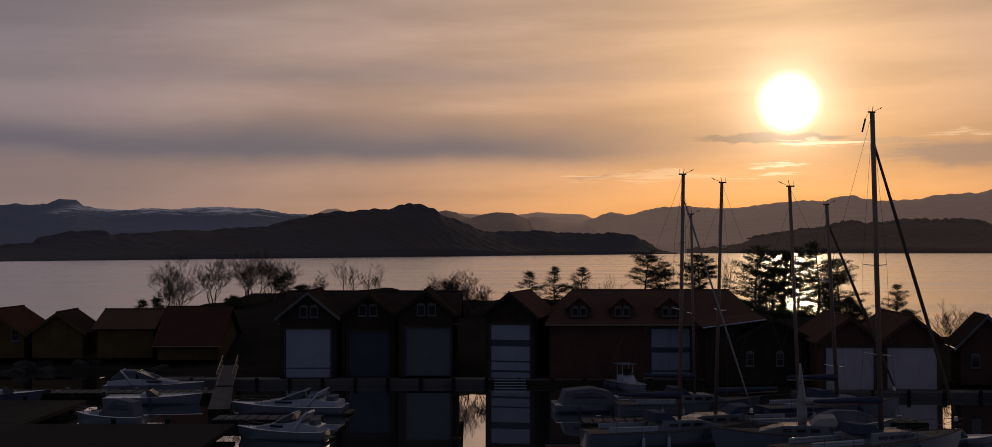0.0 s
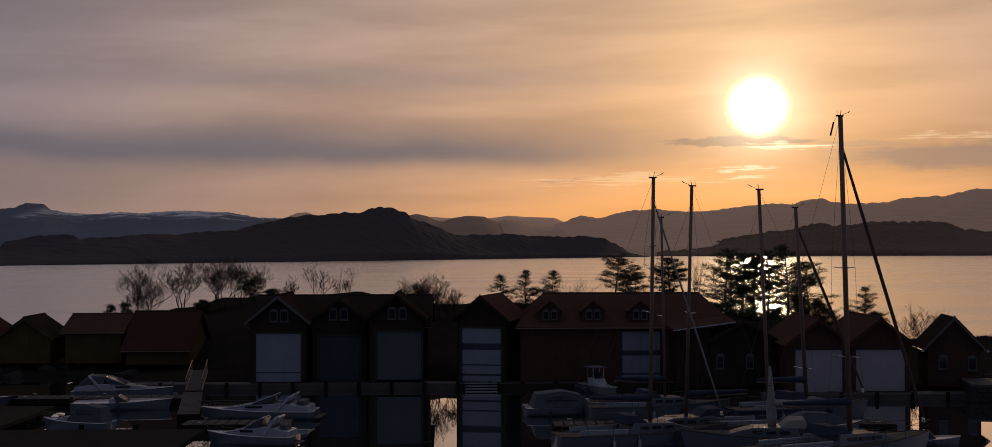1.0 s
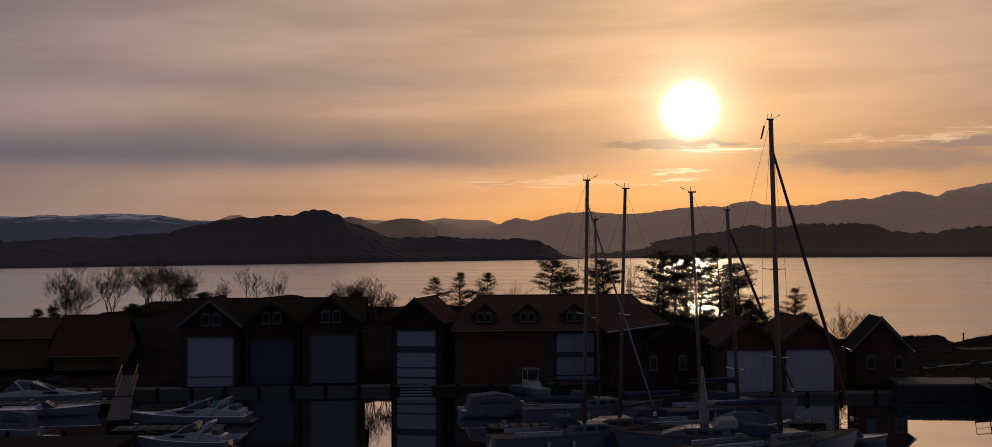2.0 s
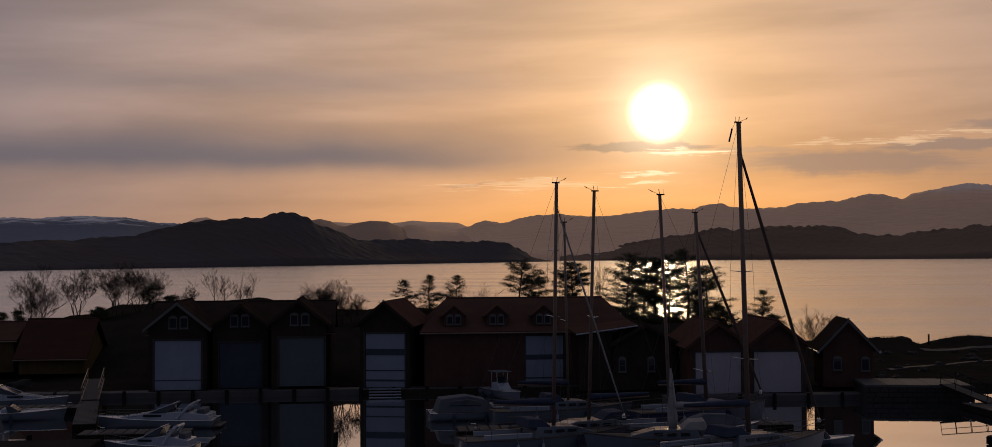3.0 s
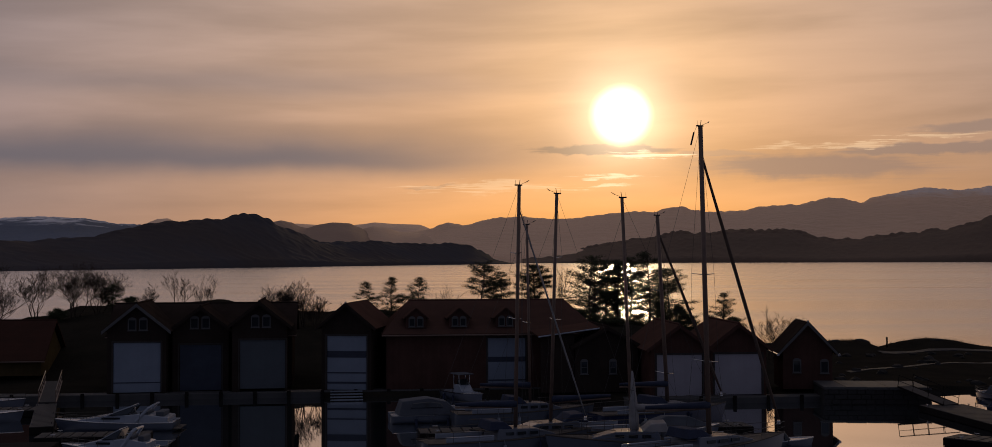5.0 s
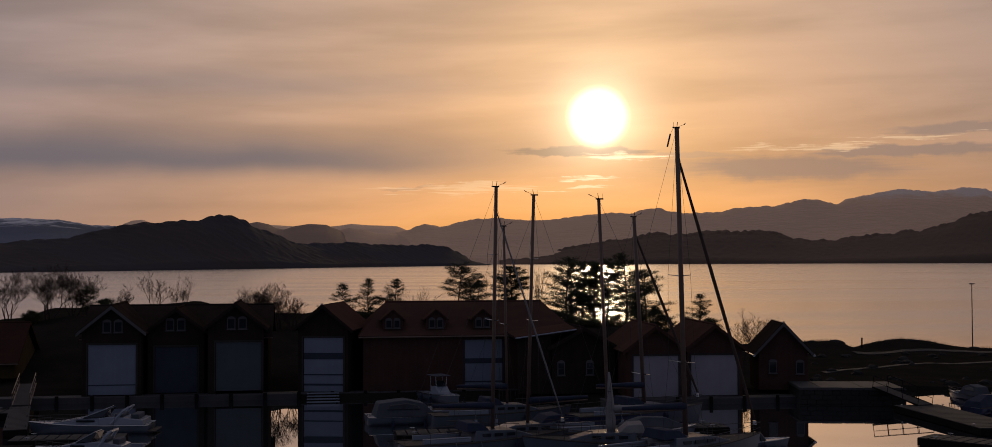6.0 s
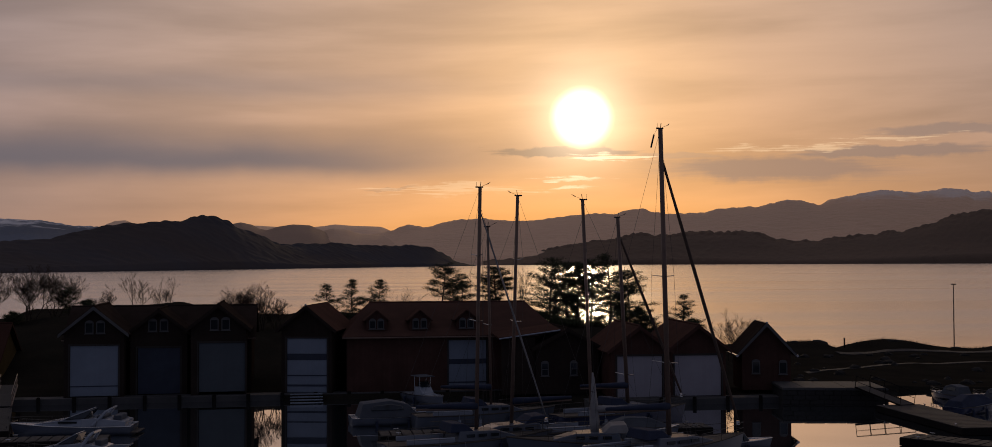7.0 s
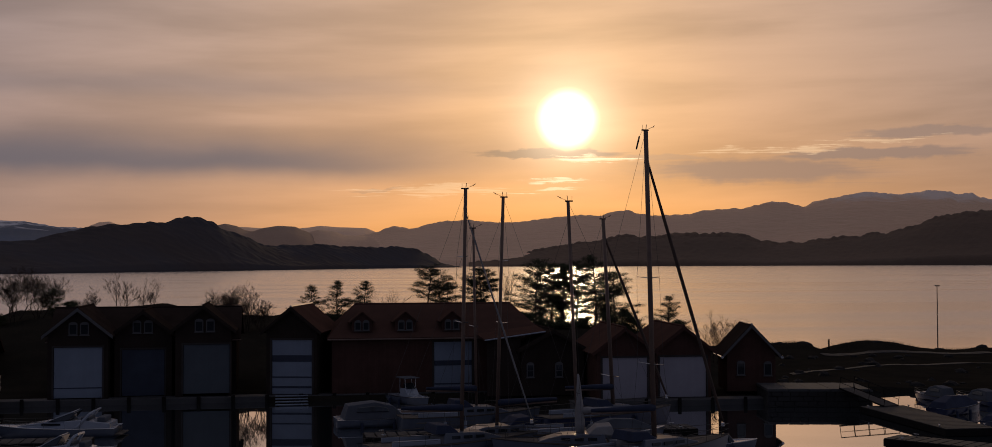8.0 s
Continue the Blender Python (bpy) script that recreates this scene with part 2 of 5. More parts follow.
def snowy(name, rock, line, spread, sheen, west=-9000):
    """Rock whose colour carries distance haze, with old snow lying on the heights."""
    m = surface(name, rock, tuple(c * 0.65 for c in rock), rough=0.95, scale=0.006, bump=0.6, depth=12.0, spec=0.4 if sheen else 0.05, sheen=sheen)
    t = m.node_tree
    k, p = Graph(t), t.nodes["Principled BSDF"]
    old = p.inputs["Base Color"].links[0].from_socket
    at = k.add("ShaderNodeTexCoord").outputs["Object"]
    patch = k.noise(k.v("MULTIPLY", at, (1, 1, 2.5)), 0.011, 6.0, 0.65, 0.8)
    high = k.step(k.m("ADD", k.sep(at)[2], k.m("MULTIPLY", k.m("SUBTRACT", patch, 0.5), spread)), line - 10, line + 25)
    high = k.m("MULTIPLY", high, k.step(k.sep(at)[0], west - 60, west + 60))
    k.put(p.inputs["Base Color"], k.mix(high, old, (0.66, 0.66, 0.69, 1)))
    return m


def sea_water():
    """Open water with wind ripples; the sheltered basin near the boats lies calm."""
    m = bpy.data.materials.new("sea_water")
    m.use_nodes = True
    t = m.node_tree
    k, p = Graph(t), t.nodes["Principled BSDF"]
    at = k.add("ShaderNodeTexCoord").outputs["Object"]
    y = k.sep(at)[1]
    out = k.step(y, 108.0, 175.0)
    slick = k.step(k.noise(k.v("MULTIPLY", at, (0.07, 1.0, 1.0)), 0.022, 5.0, 0.65, 0.4), 0.40, 0.62)
    p.inputs["Base Color"].default_value = (0.020, 0.026, 0.030, 1)
    p.inputs["IOR"].default_value = 3.0
    p.inputs["Coat Weight"].default_value, p.inputs["Coat IOR"].default_value = 1.0, 2.6
    k.put(p.inputs["Roughness"], k.m("ADD", 0.02, k.m("MULTIPLY", out, k.m("ADD", 0.17, k.m("MULTIPLY", slick, 0.08)))))
    # wind ripples tip the surface outside the basin; inside only a faint swell
    ripple = k.add("ShaderNodeTexNoise")
    ripple.inputs["Scale"].default_value, ripple.inputs["Detail"].default_value = 1.6, 3.0
    k.put(ripple.inputs["Vector"], k.v("MULTIPLY", at, (0.6, 1.4, 1.0)))
    tip = k.v("SUBTRACT", ripple.outputs["Color"], (0.5, 0.5, 0.5))
    amount = k.m("ADD", 0.006, k.m("MULTIPLY", out, 0.03))
    tip = k.v("MULTIPLY", tip, k.vec(amount, amount, 0.0))
    k.put(p.inputs["Coat Roughness"], p.inputs["Roughness"].links[0].from_socket)
    k.put(p.inputs["Normal"], k.v("NORMALIZE", k.v("ADD", tip, (0, 0, 1))))
    return m


TRIM = surface("grey_trim_paint", (0.11, 0.108, 0.105), (0.08, 0.078, 0.076), rough=0.6)
WIRE = surface("dull_stay_wire", (0.10, 0.09, 0.08), rough=0.5, metal=0.7, bump=0.0)
STONE = surface("quay_stone", (0.050, 0.047, 0.045), (0.030, 0.028, 0.027), rough=0.9, scale=1.2, bump=0.8, depth=0.08, spec=0.1)
GLASS, WATER = glass_pane(), sea_water()
# blue of the distant air is painted into this range's rock
SNOWY_WEST = snowy("hazed_snowy_west", (0.16, 0.185, 0.235), 126, 150, 0.0, -1330)
# high warm rock colour here stands in for haze under the sun
SNOWY_NORTH = snowy("hazed_snowy_north", (0.64, 0.36, 0.21), 212, 110, 1.0)


# ---- mesh helpers ----
def finish(name, bm, material, smooth=False):
    me = bpy.data.meshes.new(name)
    bm.normal_update()
    if smooth:
        for f in bm.faces:
            f.smooth = True
    bm.to_mesh(me)
    bm.free()
    me.materials.append(material)
    return new(name, me)


def part(name, bm, material, parent, label="", smooth=False):
    ob = finish(name, bm, material, smooth)
    ob.parent = parent
    return tagged(ob, label) if label else ob


def thing(name, m, label, category, group="", kind=""):
    """An Empty at the thing's base, which carries its parts."""
    ob = new(name)
    ob.matrix_world = m
    ob.empty_display_size = 0.3
    return tagged(ob, label, category, group, kind)


def block(bm, x0, x1, y0, y1, z0, z1, bevel=0.0):
    r = bmesh.ops.create_cube(bm, size=1.0)
    vs = r["verts"]
    for v in vs:
        v.co = Vector((x0 if v.co.x < 0 else x1, y0 if v.co.y < 0 else y1, z0 if v.co.z < 0 else z1))
    if bevel:
        es = list({e for v in vs for e in v.link_edges})
        bmesh.ops.bevel(bm, geom=es, offset=bevel, segments=1, affect="EDGES")
    return bm


def tube(bm, a, b, ra, rb=None, n=6, caps=True):
    """A tapered round bar from a to b."""
    a, b = Vector(a), Vector(b)
    rb = ra if rb is None else rb
    d = (b - a).normalized()
    u = d.orthogonal().normalized()
    w = d.cross(u)
    rings = []
    for c, r in ((a, ra), (b, rb)):
        rings.append([bm.verts.new(c + (u * math.cos(i * math.tau / n) + w * math.sin(i * math.tau / n)) * r) for i in range(n)])
    for i in range(n):
        bm.faces.new((rings[0][i], rings[0][(i + 1) % n], rings[1][(i + 1) % n], rings[1][i]))
    if caps:
        bm.faces.new(rings[0][::-1]), bm.faces.new(rings[1])
    return bm


def snake(bm, pts, radii, n=6, caps=True):
    """One unbroken round bar through many points."""
    pts = [Vector(p) for p in pts]
    rows = []
    for i, p in enumerate(pts):
        d = (pts[min(i + 1, len(pts) - 1)] - pts[max(i - 1, 0)]).normalized()
        u = Vector((0, 0, 1)).cross(d) if abs(d.z) < 0.9 else Vector((0, 1, 0)).cross(d)
        u.normalize()
        w = d.cross(u)
        r = radii[i] if isinstance(radii, (list, tuple)) else radii
        rows.append([bm.verts.new(p + (u * math.cos(k * math.tau / n) + w * math.sin(k * math.tau / n)) * r) for k in range(n)])
    for a, b in zip(rows, rows[1:]):
        for k in range(n):
            bm.faces.new((a[k], a[(k + 1) % n], b[(k + 1) % n], b[k]))
    if caps:
        bm.faces.new(rows[0][::-1]), bm.faces.new(rows[-1])
    return bm


def path_tube(bm, pts, r, n=6):
    return snake(bm, pts, r, n)


def prism(bm, outline, y0, y1):
    """An outline of (x, z) pairs pulled from y0 to y1."""
    f = [bm.verts.new((x, y0, z)) for x, z in outline]
    k = [bm.verts.new((x, y1, z)) for x, z in outline]
    n = len(outline)
    bm.faces.new(f), bm.faces.new(k[::-1])
    for i in range(n):
        bm.faces.new((f[(i + 1) % n], f[i], k[i], k[(i + 1) % n]))
    bmesh.ops.recalc_face_normals(bm, faces=bm.faces)
    return bm


def B():
    return bmesh.new()


def smooth_between(points, x):
    """A smooth curve through (x, height) pairs, level at both ends."""
    if x <= points[0][0]:
        return points[0][1]
    for (x0, h0), (x1, h1) in zip(points, points[1:]):
        if x <= x1:
            u = (x - x0) / (x1 - x0)
            return h0 + (h1 - h0) * u * u * (3 - 2 * u) * 0.5 + (h1 - h0) * u * 0.5
    return points[-1][1]


# ---- water and distance ----
bm = B()
bmesh.ops.create_grid(bm, x_segments=24, y_segments=24, size=1.0)
for v in bm.verts:
    for i in (0, 1):
        s, a = (1 if v.co[i] >= 0 else -1), abs(v.co[i])
        v.co[i] = s * 4800 * a ** 2.6
water = tagged(finish("water", bm, WATER), "rippled evening fjord and calm harbour water", "water", kind="structure")


def hill_range(name, label, shore, ridge, crest, material, rough=6.0, trees=0.0, cols=260, rows=22, seed=0.0):
    """A range from its shore line up to its crest and down behind. shore, ridge: two ground points each; crest: (x, height) along the ridge."""
    bm = B()
    grid = []
    for i in range(cols + 1):
        s = i / cols
        a = Vector((*shore[0], 0)).lerp(Vector((*shore[1], 0)), s)
        c = Vector((*ridge[0], 0)).lerp(Vector((*ridge[1], 0)), s)
        span = abs(ridge[1][0] - ridge[0][0])
        sharp = smooth_between(crest, c.x)
        broad = sum(smooth_between(crest, c.x + span * k * 0.012) for k in range(-4, 5)) / 9
        col = []
        for j in range(rows + 1):
            t = j / rows * 1.35
            q = a.lerp(c, min(t, 1.35))
            top = broad + (sharp - broad) * min(1.0, t) ** 4
            if t <= 1.0:
                h = top * (0.10 * min(1, t * 12) + 0.90 * (0.5 * t + 0.5 * t * t * (3 - 2 * t)))
            else:
                h = top * max(0.0, 1 - ((t - 1) / 0.42) ** 2)
            soft = min(1.0, t * 3)
            h += (noise.fractal(Vector((q.x * 0.004, q.y * 0.004, seed)), 0.9, 2.1, 6) * rough) * soft * (0.35 if abs(t - 1) < 0.1 else 1.0)
            if trees:
                h += trees * abs(noise.noise(Vector((q.x * 0.045, q.y * 0.045, seed + 5)))) * min(1.0, t * 20) * (2.6 if t > 0.85 else 1.0)
            col.append(bm.verts.new((q.x, q.y, h - (3.0 if j == 0 else 0.0))))
        grid.append(col)
    for i in range(cols):
        for j in range(rows):
            bm.faces.new((grid[i][j], grid[i + 1][j], grid[i + 1][j + 1], grid[i][j + 1]))
    ob = finish(name, bm, material, smooth=True)
    return tagged(ob, label, "hills", kind="structure")


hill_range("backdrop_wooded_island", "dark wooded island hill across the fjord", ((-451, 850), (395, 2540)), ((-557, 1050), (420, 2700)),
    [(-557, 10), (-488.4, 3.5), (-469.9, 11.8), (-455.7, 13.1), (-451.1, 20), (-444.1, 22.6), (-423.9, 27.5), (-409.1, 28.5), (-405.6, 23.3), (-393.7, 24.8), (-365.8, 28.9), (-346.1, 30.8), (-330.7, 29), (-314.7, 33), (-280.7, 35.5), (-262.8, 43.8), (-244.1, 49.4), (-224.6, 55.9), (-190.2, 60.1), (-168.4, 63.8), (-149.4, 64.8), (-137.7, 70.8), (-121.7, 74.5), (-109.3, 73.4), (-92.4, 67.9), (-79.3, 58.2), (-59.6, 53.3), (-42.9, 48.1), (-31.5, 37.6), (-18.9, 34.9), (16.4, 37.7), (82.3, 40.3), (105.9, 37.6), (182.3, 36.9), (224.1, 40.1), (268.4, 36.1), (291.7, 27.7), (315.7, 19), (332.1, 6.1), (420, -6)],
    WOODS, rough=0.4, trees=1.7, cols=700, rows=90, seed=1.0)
hill_range("backdrop_wooded_ridge", "dark wooded ridge along the far shore", ((444, 2900), (1918, 2700)), ((505, 3300), (2345, 3300)),
    [(435.3, 12.7), (589.9, 24.2), (642, 29.2), (694.4, 42.8), (782.3, 56.5), (835.5, 61.7), (906.8, 75.5), (933.8, 82.5), (978.7, 77.3), (1014.8, 75.6), (1078.4, 87.8), (1114.9, 89.6), (1160.6, 84.4), (1234.3, 89.8), (1280.6, 84.5), (1308.4, 74), (1332.6, 65.1), (1355, 66.9), (1383, 54.5), (1411.2, 61.6), (1448.9, 59.8), (1496.4, 70.5), (1572.6, 77.7), (1630.2, 79.5), (1678.5, 92.1), (1707.5, 85), (1746.5, 99.5), (1805.2, 110.4), (1834.8, 126.8), (1884.2, 139.7), (1963.5, 151), (2039.4, 155), (2345, 150)],
    GLARE_WOODS, rough=1.0, trees=4.0, cols=620, rows=44, seed=2.0)
hill_range("backdrop_snowy_range", "haze-blue snow-flecked mountain range behind the island", ((-1598, 2900), (-389, 2900)), ((-2315, 4200), (-564, 4200)),
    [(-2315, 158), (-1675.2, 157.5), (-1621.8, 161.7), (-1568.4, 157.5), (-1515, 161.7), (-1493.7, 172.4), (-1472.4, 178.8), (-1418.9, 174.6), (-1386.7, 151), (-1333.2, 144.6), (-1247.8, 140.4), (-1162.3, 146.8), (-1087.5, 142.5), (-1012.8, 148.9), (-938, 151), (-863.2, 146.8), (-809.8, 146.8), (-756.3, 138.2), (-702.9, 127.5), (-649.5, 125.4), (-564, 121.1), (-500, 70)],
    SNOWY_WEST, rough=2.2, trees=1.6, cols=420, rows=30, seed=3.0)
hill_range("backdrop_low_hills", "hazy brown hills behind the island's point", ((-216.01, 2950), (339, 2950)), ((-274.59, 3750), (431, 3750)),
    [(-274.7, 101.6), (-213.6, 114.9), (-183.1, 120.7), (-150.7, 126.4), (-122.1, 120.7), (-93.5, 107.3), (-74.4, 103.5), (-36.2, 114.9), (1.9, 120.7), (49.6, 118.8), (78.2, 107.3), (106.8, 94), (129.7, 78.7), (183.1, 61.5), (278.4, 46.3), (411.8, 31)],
    HAZED_HEATH, rough=2.2, cols=420, rows=30, seed=4.0)
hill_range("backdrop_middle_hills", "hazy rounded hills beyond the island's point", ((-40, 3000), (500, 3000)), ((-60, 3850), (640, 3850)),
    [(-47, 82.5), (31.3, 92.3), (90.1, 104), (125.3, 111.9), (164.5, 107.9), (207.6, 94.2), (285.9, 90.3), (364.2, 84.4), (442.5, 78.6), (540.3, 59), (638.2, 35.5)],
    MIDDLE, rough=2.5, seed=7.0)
hill_range("backdrop_far_hills", "haze-pale farthest hills with a snow dome", ((-612, 3500), (384, 3500)), ((-813, 4650), (511, 4650)),
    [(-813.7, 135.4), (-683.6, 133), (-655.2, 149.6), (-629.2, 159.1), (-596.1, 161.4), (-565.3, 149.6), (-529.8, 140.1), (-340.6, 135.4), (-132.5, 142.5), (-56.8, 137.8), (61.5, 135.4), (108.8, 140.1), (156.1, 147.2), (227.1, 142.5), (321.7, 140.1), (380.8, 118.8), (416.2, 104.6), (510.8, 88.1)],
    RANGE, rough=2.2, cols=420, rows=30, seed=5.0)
hill_range("backdrop_brown_range", "long haze-browned mountain range under the sun with snowy tops", ((133.38, 3050), (2167, 3050)), ((174.92, 4000), (2842, 4000)),
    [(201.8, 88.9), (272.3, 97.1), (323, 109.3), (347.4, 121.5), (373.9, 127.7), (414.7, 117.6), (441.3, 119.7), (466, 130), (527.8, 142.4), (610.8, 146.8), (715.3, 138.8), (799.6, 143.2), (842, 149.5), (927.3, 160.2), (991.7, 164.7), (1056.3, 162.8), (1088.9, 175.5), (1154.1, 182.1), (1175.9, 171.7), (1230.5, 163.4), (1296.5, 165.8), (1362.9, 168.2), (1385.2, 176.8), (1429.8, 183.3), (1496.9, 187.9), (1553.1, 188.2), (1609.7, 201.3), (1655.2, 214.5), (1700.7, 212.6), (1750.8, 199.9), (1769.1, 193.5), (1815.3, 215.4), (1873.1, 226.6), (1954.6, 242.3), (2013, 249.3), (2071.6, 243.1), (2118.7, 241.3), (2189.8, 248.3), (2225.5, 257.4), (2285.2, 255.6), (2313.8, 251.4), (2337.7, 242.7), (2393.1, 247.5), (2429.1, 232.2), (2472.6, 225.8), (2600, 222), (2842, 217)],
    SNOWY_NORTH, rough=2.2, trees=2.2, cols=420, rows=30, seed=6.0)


# ---- the tongue of land between harbour and fjord ----
FRONT = [(-400, 104), (-32, 101), (-25, 92.6), (18, 90.5), (20, 84), (35.5, 84), (39, 89.5), (48, 88.4), (60, 86), (110, 80), (400, 70)]
REAR = [(-400, 126), (-48, 128), (-36, 150), (-20, 172), (15, 160), (34, 140), (40, 138), (60, 138), (110, 132), (400, 120)]
SWELL = [(-400, 3), (-60, 1.0), (-42, 1.6), (-37, 2.6), (-29, 4.3), (-14, 4.9), (-7, 3.8), (4, 3.7), (20, 3.9), (34, 3.2), (38, 2.6), (41, 3.3), (43.6, 3.6), (46.3, 2.5), (49.5, 3.5), (60, 3.2), (80, 2.9), (400, 3)]


CREST = [(53.89, 1.08), (55.57, 1.2), (57.54, 0.55), (59.37, 0.45), (61.23, 1.19), (63.83, 1.29), (66.07, 1.05), (69.83, 0.65), (72.1, 0.47), (74.39, 0.37), (77.08, 0.54), (78.85, 0.23)]      # the low seaward crest of the spit


def land_height(x, y):
    f, r = smooth_between(FRONT, x), smooth_between(REAR, x)
    n = noise.fractal(Vector((x * 0.12, y * 0.12, 2.0)), 1.0, 2.0, 5)
    bank = 0.35 if y > f else -1.2
    rise = max(0.0, min(1.0, (y - f - 7.0) / 20.0))
    rise = rise * rise * (3 - 2 * rise)
    fall = max(0.0, min(1.0, (r - y) / 14.0))
    fall = fall * fall * (3 - 2 * fall)
    high = (bank + rise * (smooth_between(SWELL, x) - 0.35 + n * 0.55)) * fall - (1 - fall) * 1.5 + (0.12 * n if y > f + 7 else 0)
    # east of the cabin the ground drops to a flat tongue with one low crest far out
    back = math.exp(-((y - 128.0) / 5.5) ** 2)
    flat = (0.26 + 0.22 * n if y > f else -1.2) * min(1.0, fall * 2) + back * (smooth_between(CREST, x) - 0.2 + 0.12 * n) - (1 - fall) * 0.8
    mix = max(0.0, min(1.0, (x - 36.5) / 4.0))
    return high * (1 - mix) + flat * mix


bm = B()
grid = []
for i in range(321):
    x = -110 + i * 0.8
    f, r = smooth_between(FRONT, x), smooth_between(REAR, x)
    ys = [f - 2.0, f - 0.02, f + 0.02] + [f + 0.6 + (r + 3 - f) * (j / 90) for j in range(91)]
    grid.append([bm.verts.new((x, y, land_height(x, y))) for y in ys])
for a, b in zip(grid, grid[1:]):
    for j in range(len(a) - 1):
        bm.faces.new((a[j], b[j], b[j + 1], a[j + 1]))
tagged(finish("ground", bm, TURF, smooth=True), "dark rocky spit of turf behind the boathouses", "ground", kind="structure")


def strip(name, label, pts, wide, material, lift=0.06):
    """A track laid on the ground along a line of points."""
    bm = B()
    prev = None
    n = 60
    for i in range(n + 1):
        u = i / n * (len(pts) - 1)
        k = min(int(u), len(pts) - 2)
        p = Vector(pts[k]).lerp(Vector(pts[k + 1]), u - k)
        row = []
        for w in (-0.5, -0.46, 0.46, 0.5):
            q = (p.x, p.y + w * wide)
            row.append(bm.verts.new((*q, land_height(*q) + (lift if abs(w) < 0.5 else -0.3))))
        if prev:
            for j in range(3):
                bm.faces.new((prev[j], row[j], row[j + 1], prev[j + 1]))
        prev = row
    return tagged(finish(name, bm, material), label, "road", kind="structure")


strip("road", "pale gravel track along the spit", [[43.4, 101.1], [50.2, 105.6], [55.7, 107.9], [61.4, 109.0], [67.3, 109.2]], 1.1, GRAVEL)
strip("path", "narrow gravel path above the shore", [[55.4, 121.0], [62.6, 121.3], [74.3, 120.6]], 1.6, GRAVEL)


def boulder(bm, c, r, seed):
    s = bmesh.ops.create_icosphere(bm, subdivisions=2, radius=r)
    for v in s["verts"]:
        k = 1 + 0.45 * noise.noise(v.co / r * 1.3 + Vector((seed, seed * 0.7, 0)))
        v.co = Vector((v.co.x * 1.3, v.co.y, v.co.z * 0.7)) * k + Vector(c)


rng = random.Random(4)
for i in range(130):
    x = rng.uniform(37, 92) if i < 95 else rng.uniform(-60, -26)
    f = smooth_between(FRONT, x)
    y = f + (rng.uniform(-0.8, 5.5) if i >= 95 else rng.uniform(1.5, 34.0))
    bm = B()
    boulder(bm, (0, 0, 0), rng.uniform(0.3, 0.9) if i >= 95 else rng.uniform(0.18, 0.5), i * 1.7)
    ob = finish("boulder", bm, ROCK, smooth=False)
    ob.matrix_world = pose(x, y, max(-0.1, land_height(x, y)), 0, 0, rng.uniform(0, 360))
    tagged(ob, "dark weathered shore boulder at the water's edge", "boulder", "shore boulders")
for i, (x, y, r) in enumerate([(53, 127, 0.7), (56, 127, 0.8), (64, 126, 0.6), (72, 127, 0.6), (77, 127, 0.7)]):
    bm = B()
    boulder(bm, (0, 0, 0), r, i * 3.1 + 40)
    ob = finish("rock_knoll", bm, ROCK, smooth=True)
    ob.matrix_world = pose(x, y, land_height(x, y) - 0.25)
    tagged(ob, "low rounded rock knoll on the spit", "rock", "rock knolls")

# a guessed dark deck, added to hide bright sky reflections in the near corner
wharf = thing("wharf", pose(-62, 57.5, 0), "guessed dark timber deck added over the basin's near edge", "wharf")
part("deck", block(B(), 0, 48.0, 0, 9.6, 0.35, 0.6, 0.03), TIMBER, wharf)
part("deck", block(B(), 0, 36.6, 9.62, 20.0, 0.35, 0.6, 0.03), TIMBER, wharf)
for k in range(16):
    part("pile", tube(B(), (0.8 + k * 2.9, 20.1 if k < 13 else 9.7, -1.5), (0.8 + k * 2.9, 20.1 if k < 13 else 9.7, 0.85), 0.14, n=8), TIMBER, wharf)

# quay in front of the boathouses: a concrete edge on timber piles
for x0, x1, y in ((-25.0, 18.6, 91.4), (20.0, 35.4, 83.2)):
    quay = thing("quay", pose(x0, y, 0), "dark concrete quay edge on timber piles", "quay")
    bm = block(B(), 0, x1 - x0, 0, 1.6, -0.25, 0.42, 0.03)
    part("deck_slab", bm, CONCRETE, quay)
    k = 0
    while k * 2.4 < x1 - x0:
        part("pile", tube(B(), (0.3 + k * 2.4, -0.12, -1.5), (0.3 + k * 2.4, -0.12, 0.55), 0.13, n=8), TIMBER, quay)
        k += 1


# ---- boathouses ----
def front_outline(w, eave, door, peak=None):
    """The (x, z) outline of a front wall with a notch for its door."""
    pts = [(-w / 2, 0)]
    if door:
        l, r, b, t = door
        pts += [(l, 0), (l, t), (r, t), (r, 0)]
    pts += [(w / 2, 0), (w / 2, eave)]
    if peak:
        pts.append((0, peak))
    return pts + [(-w / 2, eave)]


def shell(house, w, deep, eave, door, wall, peak=None):
    part("front_wall", prism(B(), front_outline(w, eave, door, peak), 0, 0.2), wall, house)
    part("back_wall", prism(B(), front_outline(w, eave, None, peak), deep - 0.2, deep), wall, house)
    for x0 in (-w / 2, w / 2 - 0.2):
        part("side_wall", block(B(), x0, x0 + 0.2, 0.202, deep - 0.202, 0, eave), wall, house)


